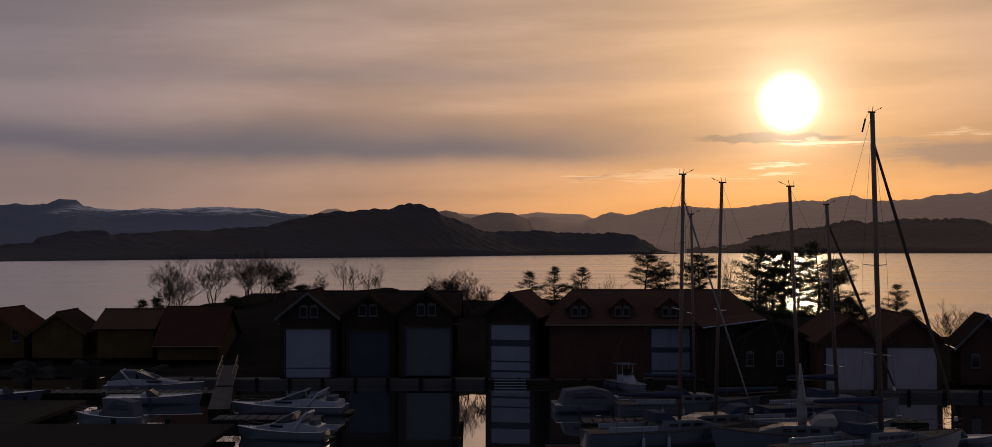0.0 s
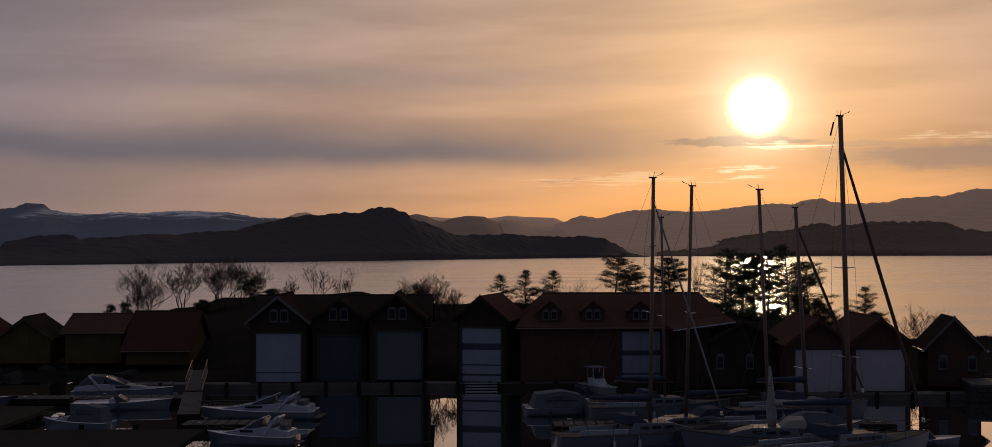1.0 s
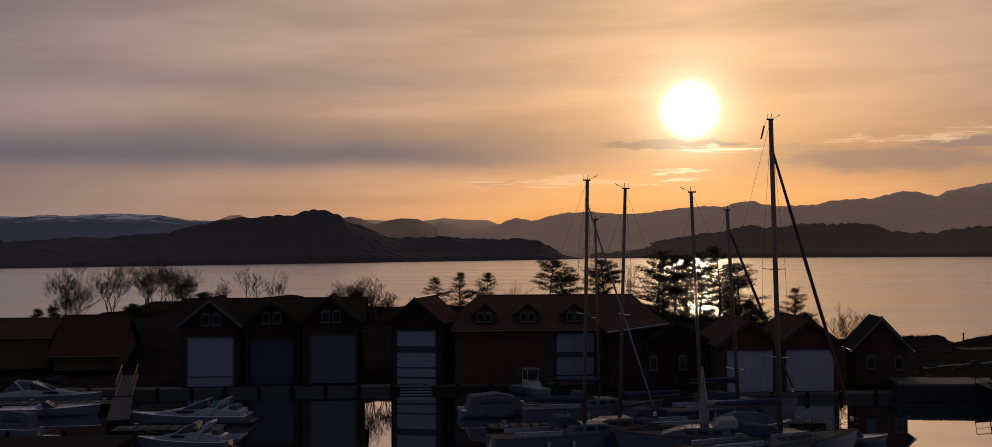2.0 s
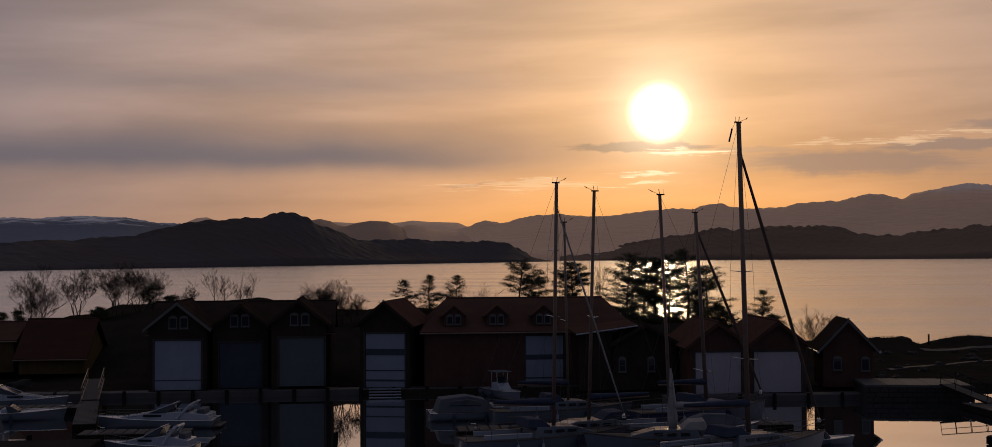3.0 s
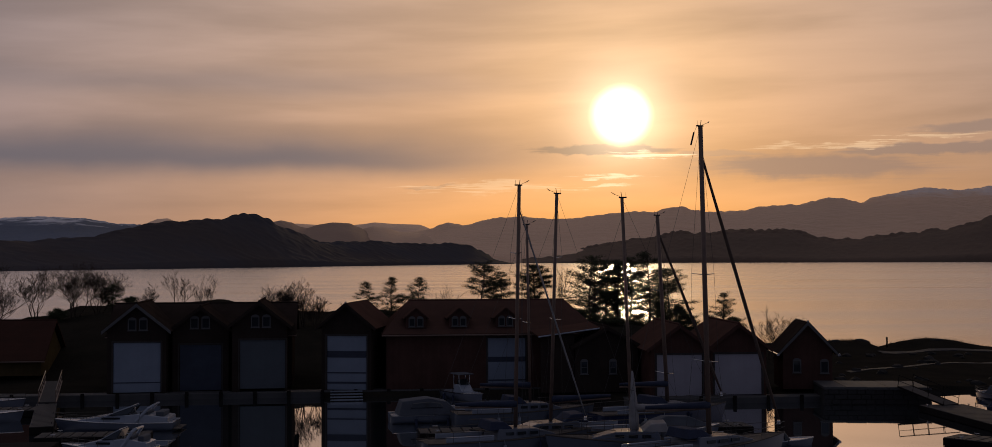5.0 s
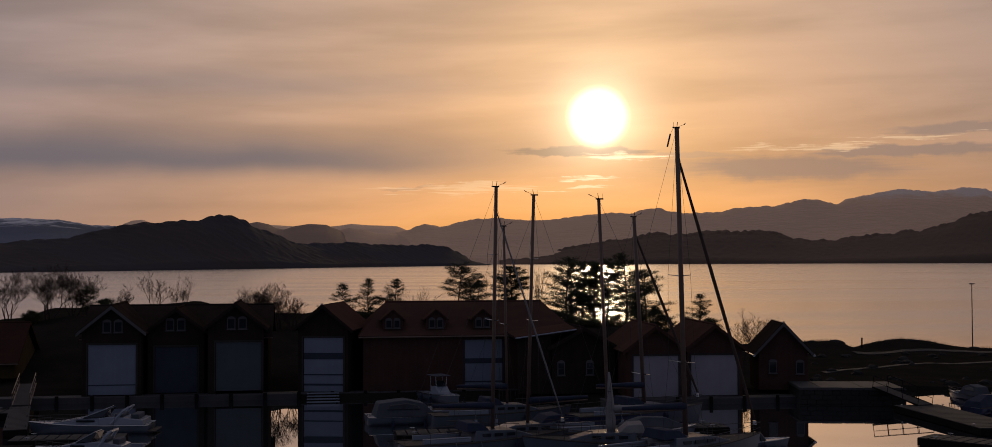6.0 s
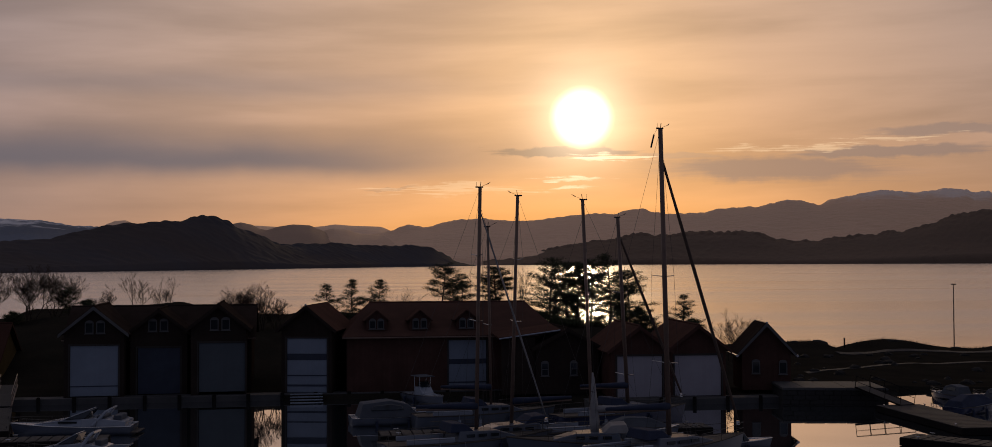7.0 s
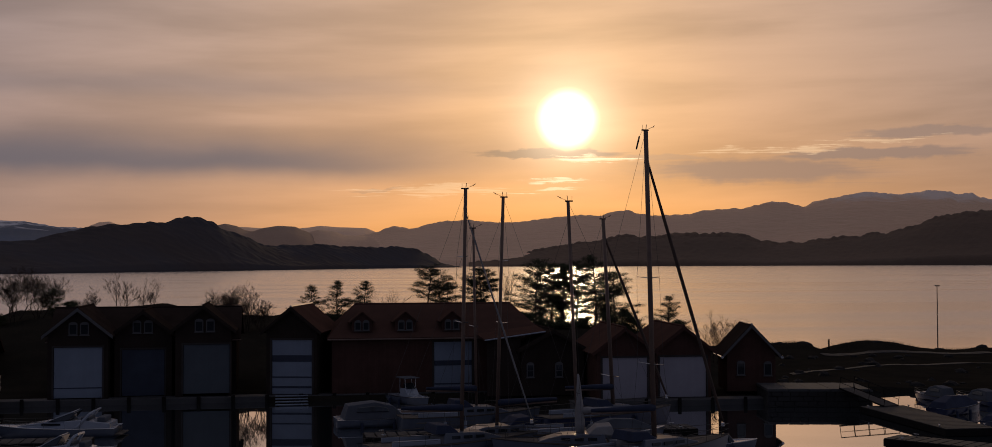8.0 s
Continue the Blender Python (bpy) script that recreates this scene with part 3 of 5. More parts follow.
def add_door(house, door, bands, material, y=0.06):
    l, r, b, t = door
    leaf = part("door", block(B(), l + 0.02, r - 0.02, y, y + 0.06, b + 0.02, t - 0.02), material, house, "wide boathouse door")
    for z0, z1 in bands:
        part("door_band", block(B(), l + 0.03, r - 0.03, y - 0.03, y - 0.002, z0, z1, 0.008), DOOR_BAND, leaf, "dark blue band")
    bm = B()
    block(bm, l - 0.12, l, -0.03, 0.1, b, t + 0.12), block(bm, r, r + 0.12, -0.03, 0.1, b, t + 0.12), block(bm, l, r, -0.03, 0.1, t, t + 0.12)
    part("door_frame", bm, GREY_WOOD, house)


def add_window(house, x, z, w, h, y=0.0, frame_mat=None):
    """A two-light casement with frame, bar, sill and pane."""
    bm = B()
    e = 0.07
    block(bm, x - w / 2, x - w / 2 + e, y - 0.05, y + 0.02, z - h / 2, z + h / 2)
    block(bm, x + w / 2 - e, x + w / 2, y - 0.05, y + 0.02, z - h / 2, z + h / 2)
    block(bm, x - w / 2 + e, x + w / 2 - e, y - 0.05, y + 0.02, z + h / 2 - e, z + h / 2)
    block(bm, x - w / 2 + e, x + w / 2 - e, y - 0.05, y + 0.02, z - h / 2, z - h / 2 + e)
    if h > 0.9:
        block(bm, x - w / 2 + e, x + w / 2 - e, y - 0.04, y - 0.01, z - 0.02, z + 0.02)
    prism(bm, [(x - w / 2, z + h / 2), (x + w / 2, z + h / 2), (x + w * 0.3, z + h / 2 + 0.11), (x, z + h / 2 + 0.15), (x - w * 0.3, z + h / 2 + 0.11)], y - 0.05, y + 0.02)
    win = part("window", bm, frame_mat or TRIM, house, "small window with a grey-white frame")
    part("pane", block(B(), x - w / 2 + e, x + w / 2 - e, y - 0.02, y - 0.006, z - h / 2 + e, z + h / 2 - e), GLASS, win)
    part("sill", block(B(), x - w / 2 - 0.05, x + w / 2 + 0.05, y - 0.1, y + 0.0, z - h / 2 - 0.05, z - h / 2 - 0.002), frame_mat or TRIM, win)


def roof_slab(name, house, a, b, c, d, material, thick=0.14):
    """A roof slope through four corners, with thickness and a rolled cover strip at the top edge."""
    bm = B()
    p = [Vector(q) for q in (a, b, c, d)]
    n = (p[1] - p[0]).cross(p[3] - p[0]).normalized()
    if n.z < 0:
        n = -n
    lo, hi = [bm.verts.new(q) for q in p], [bm.verts.new(q + n * thick) for q in p]
    bm.faces.new(lo), bm.faces.new(hi)
    for i in range(4):
        bm.faces.new((lo[i], lo[(i + 1) % 4], hi[(i + 1) % 4], hi[i]))
    bmesh.ops.recalc_face_normals(bm, faces=bm.faces)
    return part(name, bm, material, house)


def gable_house(x, y, z, w, eave, ridge, deep, rot, wall, roof, label, door=None, door_mat=None, bands=(), windows=(), barge=None, over=0.35, gutter=False, cap=None):
    """A house whose gable looks over the harbour. Heights are over its base."""
    house = thing("boathouse", pose(x, y, z, 0, 0, rot), label, "boathouse", "boathouses")
    shell(house, w, deep, eave, door, wall, ridge - 0.05)
    if door:
        add_door(house, door, bands, door_mat)
    slope = (ridge - eave) / (w / 2)
    ex, ez = w / 2 + over, eave - slope * over
    for s in (-1, 1):
        roof_slab("roof", house, (0, -over, ridge), (0, deep + over, ridge), (s * ex, deep + over, ez), (s * ex, -over, ez), roof)
        bm = B()
        vs = [(0, ridge + 0.14), (s * (ex + 0.02), ez + 0.14), (s * (ex + 0.02), ez - 0.10), (0, ridge - 0.12)]
        prism(bm, vs, -over - 0.05, -over - 0.004)
        part("barge_board", bm, barge or wall, house)
    if gutter:
        for s in (-1, 1):
            part("gutter", tube(B(), (s * (ex + 0.06), -over - 0.12, ez + 0.02), (s * (ex + 0.06), deep + over, ez + 0.02), 0.10, n=10), STEEL, house, "bright metal gutter")
    part("ridge_cap", tube(B(), (0, -over, ridge + 0.15), (0, deep + over, ridge + 0.15), 0.09, n=8), cap or roof, house)
    for wx, wz, ww, wh in windows:
        add_window(house, wx, wz, ww, wh)
    return house


def long_house(x, y, z, w, eave, ridge, deep, rot, wall, roof, label, door=None, door_mat=None, bands=(), windows=(), dormers=(), hip=0.0, hip_west=0.0, over=0.35):
    """A house with its ridge along the harbour. hip: how far the roof slopes in at its right end."""
    house = thing("boathouse", pose(x, y, z, 0, 0, rot), label, "boathouse", "boathouses")
    shell(house, w, deep, eave, door, wall)
    for s in [side for side, cut in ((-1, hip_west), (1, hip)) if not cut]:
        bm = B()
        f = [bm.verts.new((s * (w / 2 - t), yy, zz)) for t in (0, 0.2) for yy, zz in ((0.21, eave), (deep - 0.21, eave), (deep / 2, ridge - 0.15))]
        bm.faces.new(f[:3]), bm.faces.new(f[3:][::-1])
        for i in range(3):
            bm.faces.new((f[i], f[(i + 1) % 3], f[3 + (i + 1) % 3], f[3 + i]))
        bmesh.ops.recalc_face_normals(bm, faces=bm.faces)
        part("gable_wall", bm, wall, house)
    if door:
        add_door(house, door, bands, door_mat)
    k = (ridge - eave) / (deep / 2)
    x0, x1, ez = -w / 2 - over, w / 2 + over, eave - k * over
    roof_slab("roof", house, (x0, -over, ez), (x1, -over, ez), (x1 - hip, deep / 2, ridge), (x0 + hip_west, deep / 2, ridge), roof)
    roof_slab("roof", house, (x0, deep + over, ez), (x1, deep + over, ez), (x1 - hip, deep / 2, ridge), (x0 + hip_west, deep / 2, ridge), roof)
    for end, cut in ((x1, -hip), (x0, hip_west)):
        if cut:
            bm = B()
            vs = [bm.verts.new(q) for q in ((end, -over, ez + 0.1), (end, deep + over, ez + 0.1), (end + cut, deep / 2, ridge + 0.1))]
            ws = [bm.verts.new(v.co - Vector((0, 0, 0.12))) for v in vs]
            bm.faces.new(vs), bm.faces.new(ws[::-1])
            for i in range(3):
                bm.faces.new((vs[i], ws[i], ws[(i + 1) % 3], vs[(i + 1) % 3]))
            bmesh.ops.recalc_face_normals(bm, faces=bm.faces)
            part("hip_roof", bm, roof, house)
    part("ridge_cap", tube(B(), (x0 + hip_west, deep / 2, ridge + 0.13), (x1 - hip, deep / 2, ridge + 0.13), 0.10, n=8), roof, house)
    part("gutter", tube(B(), (x0, -over - 0.06, ez + 0.02), (x1, -over - 0.06, ez + 0.02), 0.06, n=6), METAL, house)
    for wx, wz, ww, wh in windows:
        add_window(house, wx, wz, ww, wh)
    for dx, dw, dz, dh in dormers:
        # a small gabled dormer standing on the front slope
        bm = prism(B(), [(dx - dw / 2, dz), (dx + dw / 2, dz), (dx + dw / 2, dz + dh), (dx, dz + dh + dw * 0.42), (dx - dw / 2, dz + dh)], 0.25, 0.25 + (dh + 0.4) / k)
        dormer = part("dormer", bm, wall, house)
        for s in (-1, 1):
            roof_slab("dormer_roof", dormer, (dx, 0.05, dz + dh + dw * 0.42), (dx, 0.3 + (dh + dw * 0.42) / k, dz + dh + dw * 0.42), (dx + s * (dw / 2 + 0.18), 0.3 + (dh + 0.2) / k, dz + dh - 0.15), (dx + s * (dw / 2 + 0.18), 0.05, dz + dh - 0.15), roof, 0.08)
        for wx in (dx - dw * 0.2, dx + dw * 0.2):
            add_window(house, wx, dz + dh * 0.55, dw * 0.33, dh * 0.75, 0.25)
    return house


# the ochre houses at the western end
gable_house(-42.20, 104, 0.9, 5.6, 2.93 - 0.9, 4.77 - 0.9, 7, 0, OCHRE_WOOD, TILE_RED, "ochre wooden boathouse with a red tiled roof", windows=[(2.1, 1.9, 0.7, 1.0)])
gable_house(-36.60, 104, 0.9, 4.1, 3.09 - 0.9, 4.56 - 0.9, 6, 4, OCHRE_WOOD, TILE_DARK, "small ochre wooden boathouse with a dark roof")
long_house(-30.94, 104, 0.9, 4.6, 3.51 - 0.9, 4.68 - 0.9, 6, 0, OCHRE_WOOD, TILE, "ochre boathouse with a brown tiled roof")
long_house(-25.21, 102, 0.9, 5.0, 2.24 - 0.9, 4.94 - 0.9, 8, 0, OCHRE_WOOD, TILE_RED, "ochre boathouse under a large red tiled roof")
# the dark row with white doors
long_house(-9.61, 95, 0.4, 13.2, 4.45 - 0.4, 6.48 - 0.4, 8, 0, BROWN_WOOD, TILE_DARK, "long dark brown boathouse row with a slate roof")
gable_house(-13.89, 92, 0.4, 4.1, 5.05 - 0.4, 6.73 - 0.4, 7, 0, BROWN_WOOD, TILE_DARK, "dark brown boathouse with a tall white door and white barge boards",
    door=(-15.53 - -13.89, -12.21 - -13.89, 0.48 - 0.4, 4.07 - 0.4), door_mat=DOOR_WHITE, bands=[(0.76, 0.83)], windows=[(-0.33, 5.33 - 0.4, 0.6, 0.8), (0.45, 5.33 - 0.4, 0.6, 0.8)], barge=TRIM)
gable_house(-9.51, 93, 0.4, 4.0, 4.95 - 0.4, 6.46 - 0.4, 6, 0, BROWN_WOOD, TILE_DARK, "dark brown boathouse with a dark door and paired windows",
    door=(-1.5, 1.5, 0.05, 3.4), door_mat=DOOR_BAND, windows=[(-0.45, 5.37 - 0.4, 0.6, 0.8), (0.35, 5.37 - 0.4, 0.6, 0.8)])
gable_house(-5.24, 92, 0.4, 3.9, 5.28 - 0.4, 6.82 - 0.4, 7, 0, BROWN_WOOD, TILE_DARK, "dark brown boathouse with a grey door and paired windows",
    door=(-6.64 - -5.24, -3.37 - -5.24, 0.62 - 0.4, 4.16 - 0.4), door_mat=DOOR_GREY, windows=[(-0.3, 5.47 - 0.4, 0.6, 0.8), (0.5, 5.47 - 0.4, 0.6, 0.8)])
gable_house(1.03, 92, 0.4, 3.7, 5.14 - 0.4, 6.68 - 0.4, 7, -13, BROWN_WOOD, TILE, "dark brown boathouse with a banded white door",
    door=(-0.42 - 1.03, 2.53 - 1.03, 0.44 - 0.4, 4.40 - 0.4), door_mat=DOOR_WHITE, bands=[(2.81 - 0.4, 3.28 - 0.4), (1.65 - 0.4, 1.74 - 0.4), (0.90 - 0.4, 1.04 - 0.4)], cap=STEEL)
long_house(11.80, 92, 0.4, 15.7, 4.55 - 0.4, 6.68 - 0.4, 8, 0, RED_WOOD, TILE, "long dark red boathouse with a brown tiled hipped roof and dormers",
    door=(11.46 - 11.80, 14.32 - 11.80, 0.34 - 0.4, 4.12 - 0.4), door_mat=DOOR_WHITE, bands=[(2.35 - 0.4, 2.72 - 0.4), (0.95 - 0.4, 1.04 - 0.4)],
    dormers=[(6.15 - 11.80, 1.5, 4.45, 0.85), (9.35 - 11.80, 1.5, 4.45, 0.85), (12.85 - 11.80, 1.5, 4.45, 0.85)],
    hip=2.0, hip_west=2.2)
low_house = gable_house(19.60, 88, 0.4, 4.6, 3.75 - 0.4, 5.00 - 0.4, 8, 0, BROWN_WOOD, TILE_DARK, "low dark brown boathouse with small windows",
    windows=[(17.94 - 19.60, 2.19 - 0.4, 0.55, 0.95), (20.05 - 19.60, 2.19 - 0.4, 0.55, 0.95)])
# its lean-to: a shallow slope running west, edged with a pale gutter
part("lean_to_wall", prism(B(), [(-4.75, 0), (-2.32, 0), (-2.32, 4.16), (-4.75, 3.95)], 0.3, 0.5), BROWN_WOOD, low_house)
roof_slab("lean_to_roof", low_house, (-5.0, -0.05, 3.97), (-5.0, 3.6, 4.15), (-0.5, 3.6, 4.75), (-0.5, -0.05, 4.52), TILE)
part("lean_to_gutter", tube(B(), (-5.0, -0.12, 4.02), (-0.55, -0.12, 4.60), 0.055, n=6), GEL, low_house, "pale metal gutter")
# the nearer pair and the last house
gable_house(23.98, 84.5, 0.4, 4.0, 3.78 - 0.4, 5.28 - 0.4, 8, -3, RED_WOOD, TILE, "dark red boathouse with a broad pale door",
    door=(22.39 - 23.98, 25.61 - 23.98, 0.02, 3.31 - 0.4), door_mat=DOOR_PALE)
gable_house(28.23, 84.5, 0.4, 4.0, 3.78 - 0.4, 5.32 - 0.4, 8, -3, RED_WOOD, TILE, "dark red boathouse with a broad white door and lamp",
    door=(26.55 - 28.23, 29.91 - 28.23, 0.05, 3.31 - 0.4), door_mat=DOOR_PALE)
gable_house(33.88, 86, 0.6, 3.5, 3.45 - 0.6, 5.32 - 0.6, 4, -11, RED_WOOD, TILE_DARK, "small dark red cabin with white-framed windows beside the rocks",
    gutter=True, cap=STEEL, barge=TRIM, windows=[(-0.75, 2.23 - 0.6, 0.6, 0.9), (1.2, 2.18 - 0.6, 0.6, 0.9)])


# ---- trees ----
def bare_tree(x, y, h, spread, seed, label="bare leafless birch on the spit", stems=2, fine=6):
    rng = random.Random(seed)
    z = land_height(x, y) - 0.1
    tree = thing("bare_tree", pose(x, y, z), label, "tree", "bare trees")
    wood, twigs = None, B()

    def grow(p, d, length, r, level):
        bends = 3 if level < 2 else 2
        for k in range(bends):
            d = (d + Vector((rng.uniform(-1, 1), rng.uniform(-1, 1), rng.uniform(-0.25, 0.6))) * 0.20).normalized()
            q = p + d * (length / bends)
            r2 = max(r * (0.86 if level < 2 else 0.75), 0.0075)
            tube(wood if level < 3 else twigs, p, q, r, r2, n=5 if level < 3 else 3, caps=False)
            p, r = q, r2
            if level < fine and k < bends - 1 and rng.random() < 0.8:
                side = Vector((rng.uniform(-1, 1), rng.uniform(-1, 1), rng.uniform(0.0, 0.7))).normalized()
                grow(p, (d * 0.7 + side * 0.70 * spread + Vector((0, 0, 0.16))).normalized(), length * rng.uniform(0.55, 0.8), r * 0.55, level + 1)
        if level < fine:
            for k in range(2 if level else 3):
                side = Vector((rng.uniform(-1, 1), rng.uniform(-1, 1), rng.uniform(-0.15, 0.7))).normalized()
                grow(p, (d * 0.8 + side * 0.66 * spread + Vector((0, 0, 0.12))).normalized(), length * rng.uniform(0.60, 0.84), r * 0.70, level + 1)

    for s in range(stems):
        a = rng.uniform(0, 1.2) + s * math.tau / stems
        out = rng.uniform(0.08, 0.36) * spread
        wood = B()
        grow(Vector((math.cos(a) * 0.25, math.sin(a) * 0.25, 0)), Vector((math.cos(a) * out, math.sin(a) * out, 1)).normalized(), h * rng.uniform(0.22, 0.32), 0.0125 * h, 1)
        part("trunk", wood, BARK, tree)
    part("crown", twigs, BARK, tree, "fine bare twigs")
    top = max(v.co.z for v in twigs_top(tree))
    tree.scale = (1.15 * h / top,) * 3
    return tree


def twigs_top(tree):
    return [v for c in tree.children for v in c.data.vertices]


def pine(x, y, h, width, seed, lean=0.0, clear=0.3, label="dark wind-shaped pine behind the boathouses", dense=1.0, cone=False):
    """A Scots pine: bent trunk, limbs in uneven tiers, flat pads of needle tufts at the limb ends."""
    rng = random.Random(seed)
    z = land_height(x, y) - 0.1
    tree = thing("pine_tree", pose(x, y, z), label, "tree", "pines")
    trunk, crown = B(), []
    pts = []
    for i in range(9):
        t = i / 8
        pts.append(Vector((lean * h * t * t + 0.02 * h * math.sin(t * 5 + seed), 0.015 * h * math.cos(t * 4 + seed), h * t)))
    for i in range(8):
        tube(trunk, pts[i], pts[i + 1], 0.020 * h * (1 - 0.8 * i / 8), 0.020 * h * (1 - 0.8 * (i + 1) / 8), n=7, caps=False)

    def tuft(c, size):
        for _ in range(int(26 * dense)):
            d = Vector((rng.gauss(0, 1), rng.gauss(0, 1), rng.gauss(0.45, 0.45))).normalized()
            a = c + Vector((rng.gauss(0, size * 0.62), rng.gauss(0, size * 0.62), rng.gauss(0, size * 0.32)))
            s = d.orthogonal().normalized() * size * 0.075
            crown.append((a - s, a + s, a + d * size * rng.uniform(0.5, 1.15)))

    n = int((16 + 9.5 * h * (1 - clear)) * dense)
    tiers = max(8 if cone else 4, int(1.5 * h * (1 - clear)))
    for i in range(n):
        t = clear + (1 - clear) * min(0.97, (i * tiers // n + 0.5 + rng.gauss(0, 0.42)) / tiers)
        t = max(t, 0.01)
        k = min(7, int(t * 8))
        p = pts[k].lerp(pts[k + 1], t * 8 - k)
        u = max(0.0, (t - clear) / (1 - clear))
        reach = width * 0.5 * (0.55 + 0.6 * math.sin(math.pi * (0.1 + 0.75 * u))) * (1 - 0.62 * u ** 2.6) * rng.uniform(0.4, 1.15)
        if cone:
            reach = width * 0.5 * (1.15 - u) * rng.uniform(0.35, 1.2)
        a = rng.uniform(0, math.tau)
        d = Vector((math.cos(a), math.sin(a), rng.uniform(0.1, 0.8) if cone else rng.uniform(-0.08, 0.6))).normalized()
        mid = p + d * reach * 0.55
        end = mid + Vector((d.x, d.y, d.z * 0.3 + 0.12)).normalized() * reach * 0.45
        tube(trunk, p, mid, 0.0055 * h, 0.004 * h, n=4, caps=False), tube(trunk, mid, end, 0.004 * h, 0.0015 * h, n=4, caps=False)
        m = max(3, int(reach * 6.0))
        for j in range(m):
            v = 0.35 + 0.65 * (j + rng.random()) / m
            c = p.lerp(mid, v / 0.55) if v < 0.55 else mid.lerp(end, (v - 0.55) / 0.45)
            side = Vector((-d.y, d.x, 0)) * rng.gauss(0, 0.17 * reach * (1.15 - abs(v - 0.7)))
            tuft(c + side + Vector((0, 0, rng.gauss(0.04, 0.05))), rng.uniform(0.13, 0.23) if cone else rng.uniform(0.15, 0.27))
    for j in range(6):
        tuft(pts[8] + Vector((rng.gauss(0, 0.15), rng.gauss(0, 0.15), rng.uniform(-0.5, 0.05))), 0.25)
    part("trunk", trunk, BARK, tree)
    me = bpy.data.meshes.new("crown")
    flat = [tuple(v) for tri in crown for v in tri]
    me.from_pydata(flat, [], [(i, i + 1, i + 2) for i in range(0, len(flat), 3)])
    me.materials.append(NEEDLE)
    ob = new("crown", me)
    ob.parent = tree
    return tree


def tree_at(kind, x, y, top, *rest, **more):
    """A tree whose tip stands at the height top over the water."""
    return kind(x, y, top - land_height(x, y) + 0.1, *rest, **more)


# leafless trees on the western rise
tree_at(bare_tree, -31.89, 122, 8.89, 1.5, 11, stems=5, fine=7, label="bare wide-crowned tree above the ochre houses")
tree_at(bare_tree, -28.31, 124, 8.80, 1.2, 12, stems=3, fine=7, label="bare narrow-crowned tree above the ochre houses")
tree_at(bare_tree, -23.74, 120, 9.15, 1.5, 13, stems=4, fine=7, label="bare wide-crowned tree on the rise")
tree_at(bare_tree, -21.78, 121, 9.20, 1.4, 14, stems=4, fine=7, label="bare wide-crowned tree on the rise")
tree_at(bare_tree, -17.72, 124, 7.48, 1.5, 15, stems=4, fine=6, label="low bare tree behind the slate roof")
tree_at(bare_tree, -14.82, 124, 8.62, 1.0, 16, stems=2, fine=6, label="slim bare tree behind the slate roof")
tree_at(bare_tree, -12.11, 124, 8.05, 1.2, 17, stems=2, fine=6, label="slim bare tree behind the slate roof")
for px, top, s in ((-5.64, 7.54, 21), (-4.36, 7.82, 22), (-2.76, 7.30, 23), (-1.56, 6.23, 24)):
    tree_at(bare_tree, px, 118, top, 1.5, s, stems=5, fine=6, label="spreading bare bush behind the dark boathouses")
tree_at(bare_tree, 11.60, 126, 6.99, 1.2, 25, stems=4, fine=4, label="bare bush among the pines")
tree_at(bare_tree, 39.21, 108, 5.1, 1.2, 26, stems=4, fine=6, label="bare bush behind the red boathouses")
tree_at(bare_tree, 40.42, 108, 4.6, 1.2, 27, stems=3, fine=6, label="bare bush behind the red boathouses")
tree_at(pine, -20.55, 121, 7.54, 2.4, 31, clear=0.2, label="small dark pine among bare trees")
# small pines behind the middle houses
tree_at(pine, 3.19, 116, 7.76, 4.6, 32, clear=0.2, cone=True, label="small pine behind the boathouse ridge")
tree_at(pine, 5.53, 117, 8.22, 3.6, 33, clear=0.2, cone=True, label="slim young pine behind the boathouse ridge")
tree_at(pine, 8.09, 117, 8.16, 4.4, 34, clear=0.2, cone=True, label="slim young pine behind the boathouse ridge")
tree_at(pine, 14.64, 122, 9.51, 5.2, 35, lean=0.03, clear=0.45, label="wind-shaped pine with a flat broken crown")
tree_at(pine, 16.64, 123, 7.88, 4.0, 36, clear=0.4, label="low bushy pine beside the wind-shaped one")
tree_at(pine, 19.47, 120, 9.33, 3.8, 37, clear=0.4, dense=1.35, label="dense round-topped pine behind the red boathouse")
tree_at(bare_tree, 22.52, 122, 8.58, 0.6, 38, stems=2, fine=5, label="slim bare tree beside the pines")
# the tall group that the sun shines through
tree_at(pine, 24.72, 118, 10.24, 6.0, 41, clear=0.08, dense=0.9, label="tall open pine against the sunlit water")
tree_at(pine, 26.95, 121, 9.76, 5.0, 42, clear=0.18, dense=1.1, label="tall open pine against the sunlit water")
tree_at(pine, 27.71, 119, 9.52, 3.4, 47, clear=0.35, label="slim open pine against the sunlit water")
tree_at(pine, 28.35, 122.5, 9.70, 4.4, 48, clear=0.08, dense=1.0, label="tall open pine against the sunlit water")
tree_at(pine, 26.10, 123, 9.45, 4.4, 49, clear=0.08, dense=0.9, label="tall open pine against the sunlit water")
tree_at(pine, 29.17, 120, 9.94, 4.8, 43, clear=0.22, dense=1.1, label="tall open pine against the sunlit water")
tree_at(pine, 30.22, 117, 10.42, 5.6, 44, clear=0.12, dense=1.1, label="tall dense pine against the sunlit water")
tree_at(pine, 32.46, 118, 8.74, 5.4, 45, clear=0.15, label="broad low pine against the sunlit water")
tree_at(pine, 36.11, 112, 6.70, 4.8, 46, clear=0.08, cone=True, label="small pine behind the red boathouses")

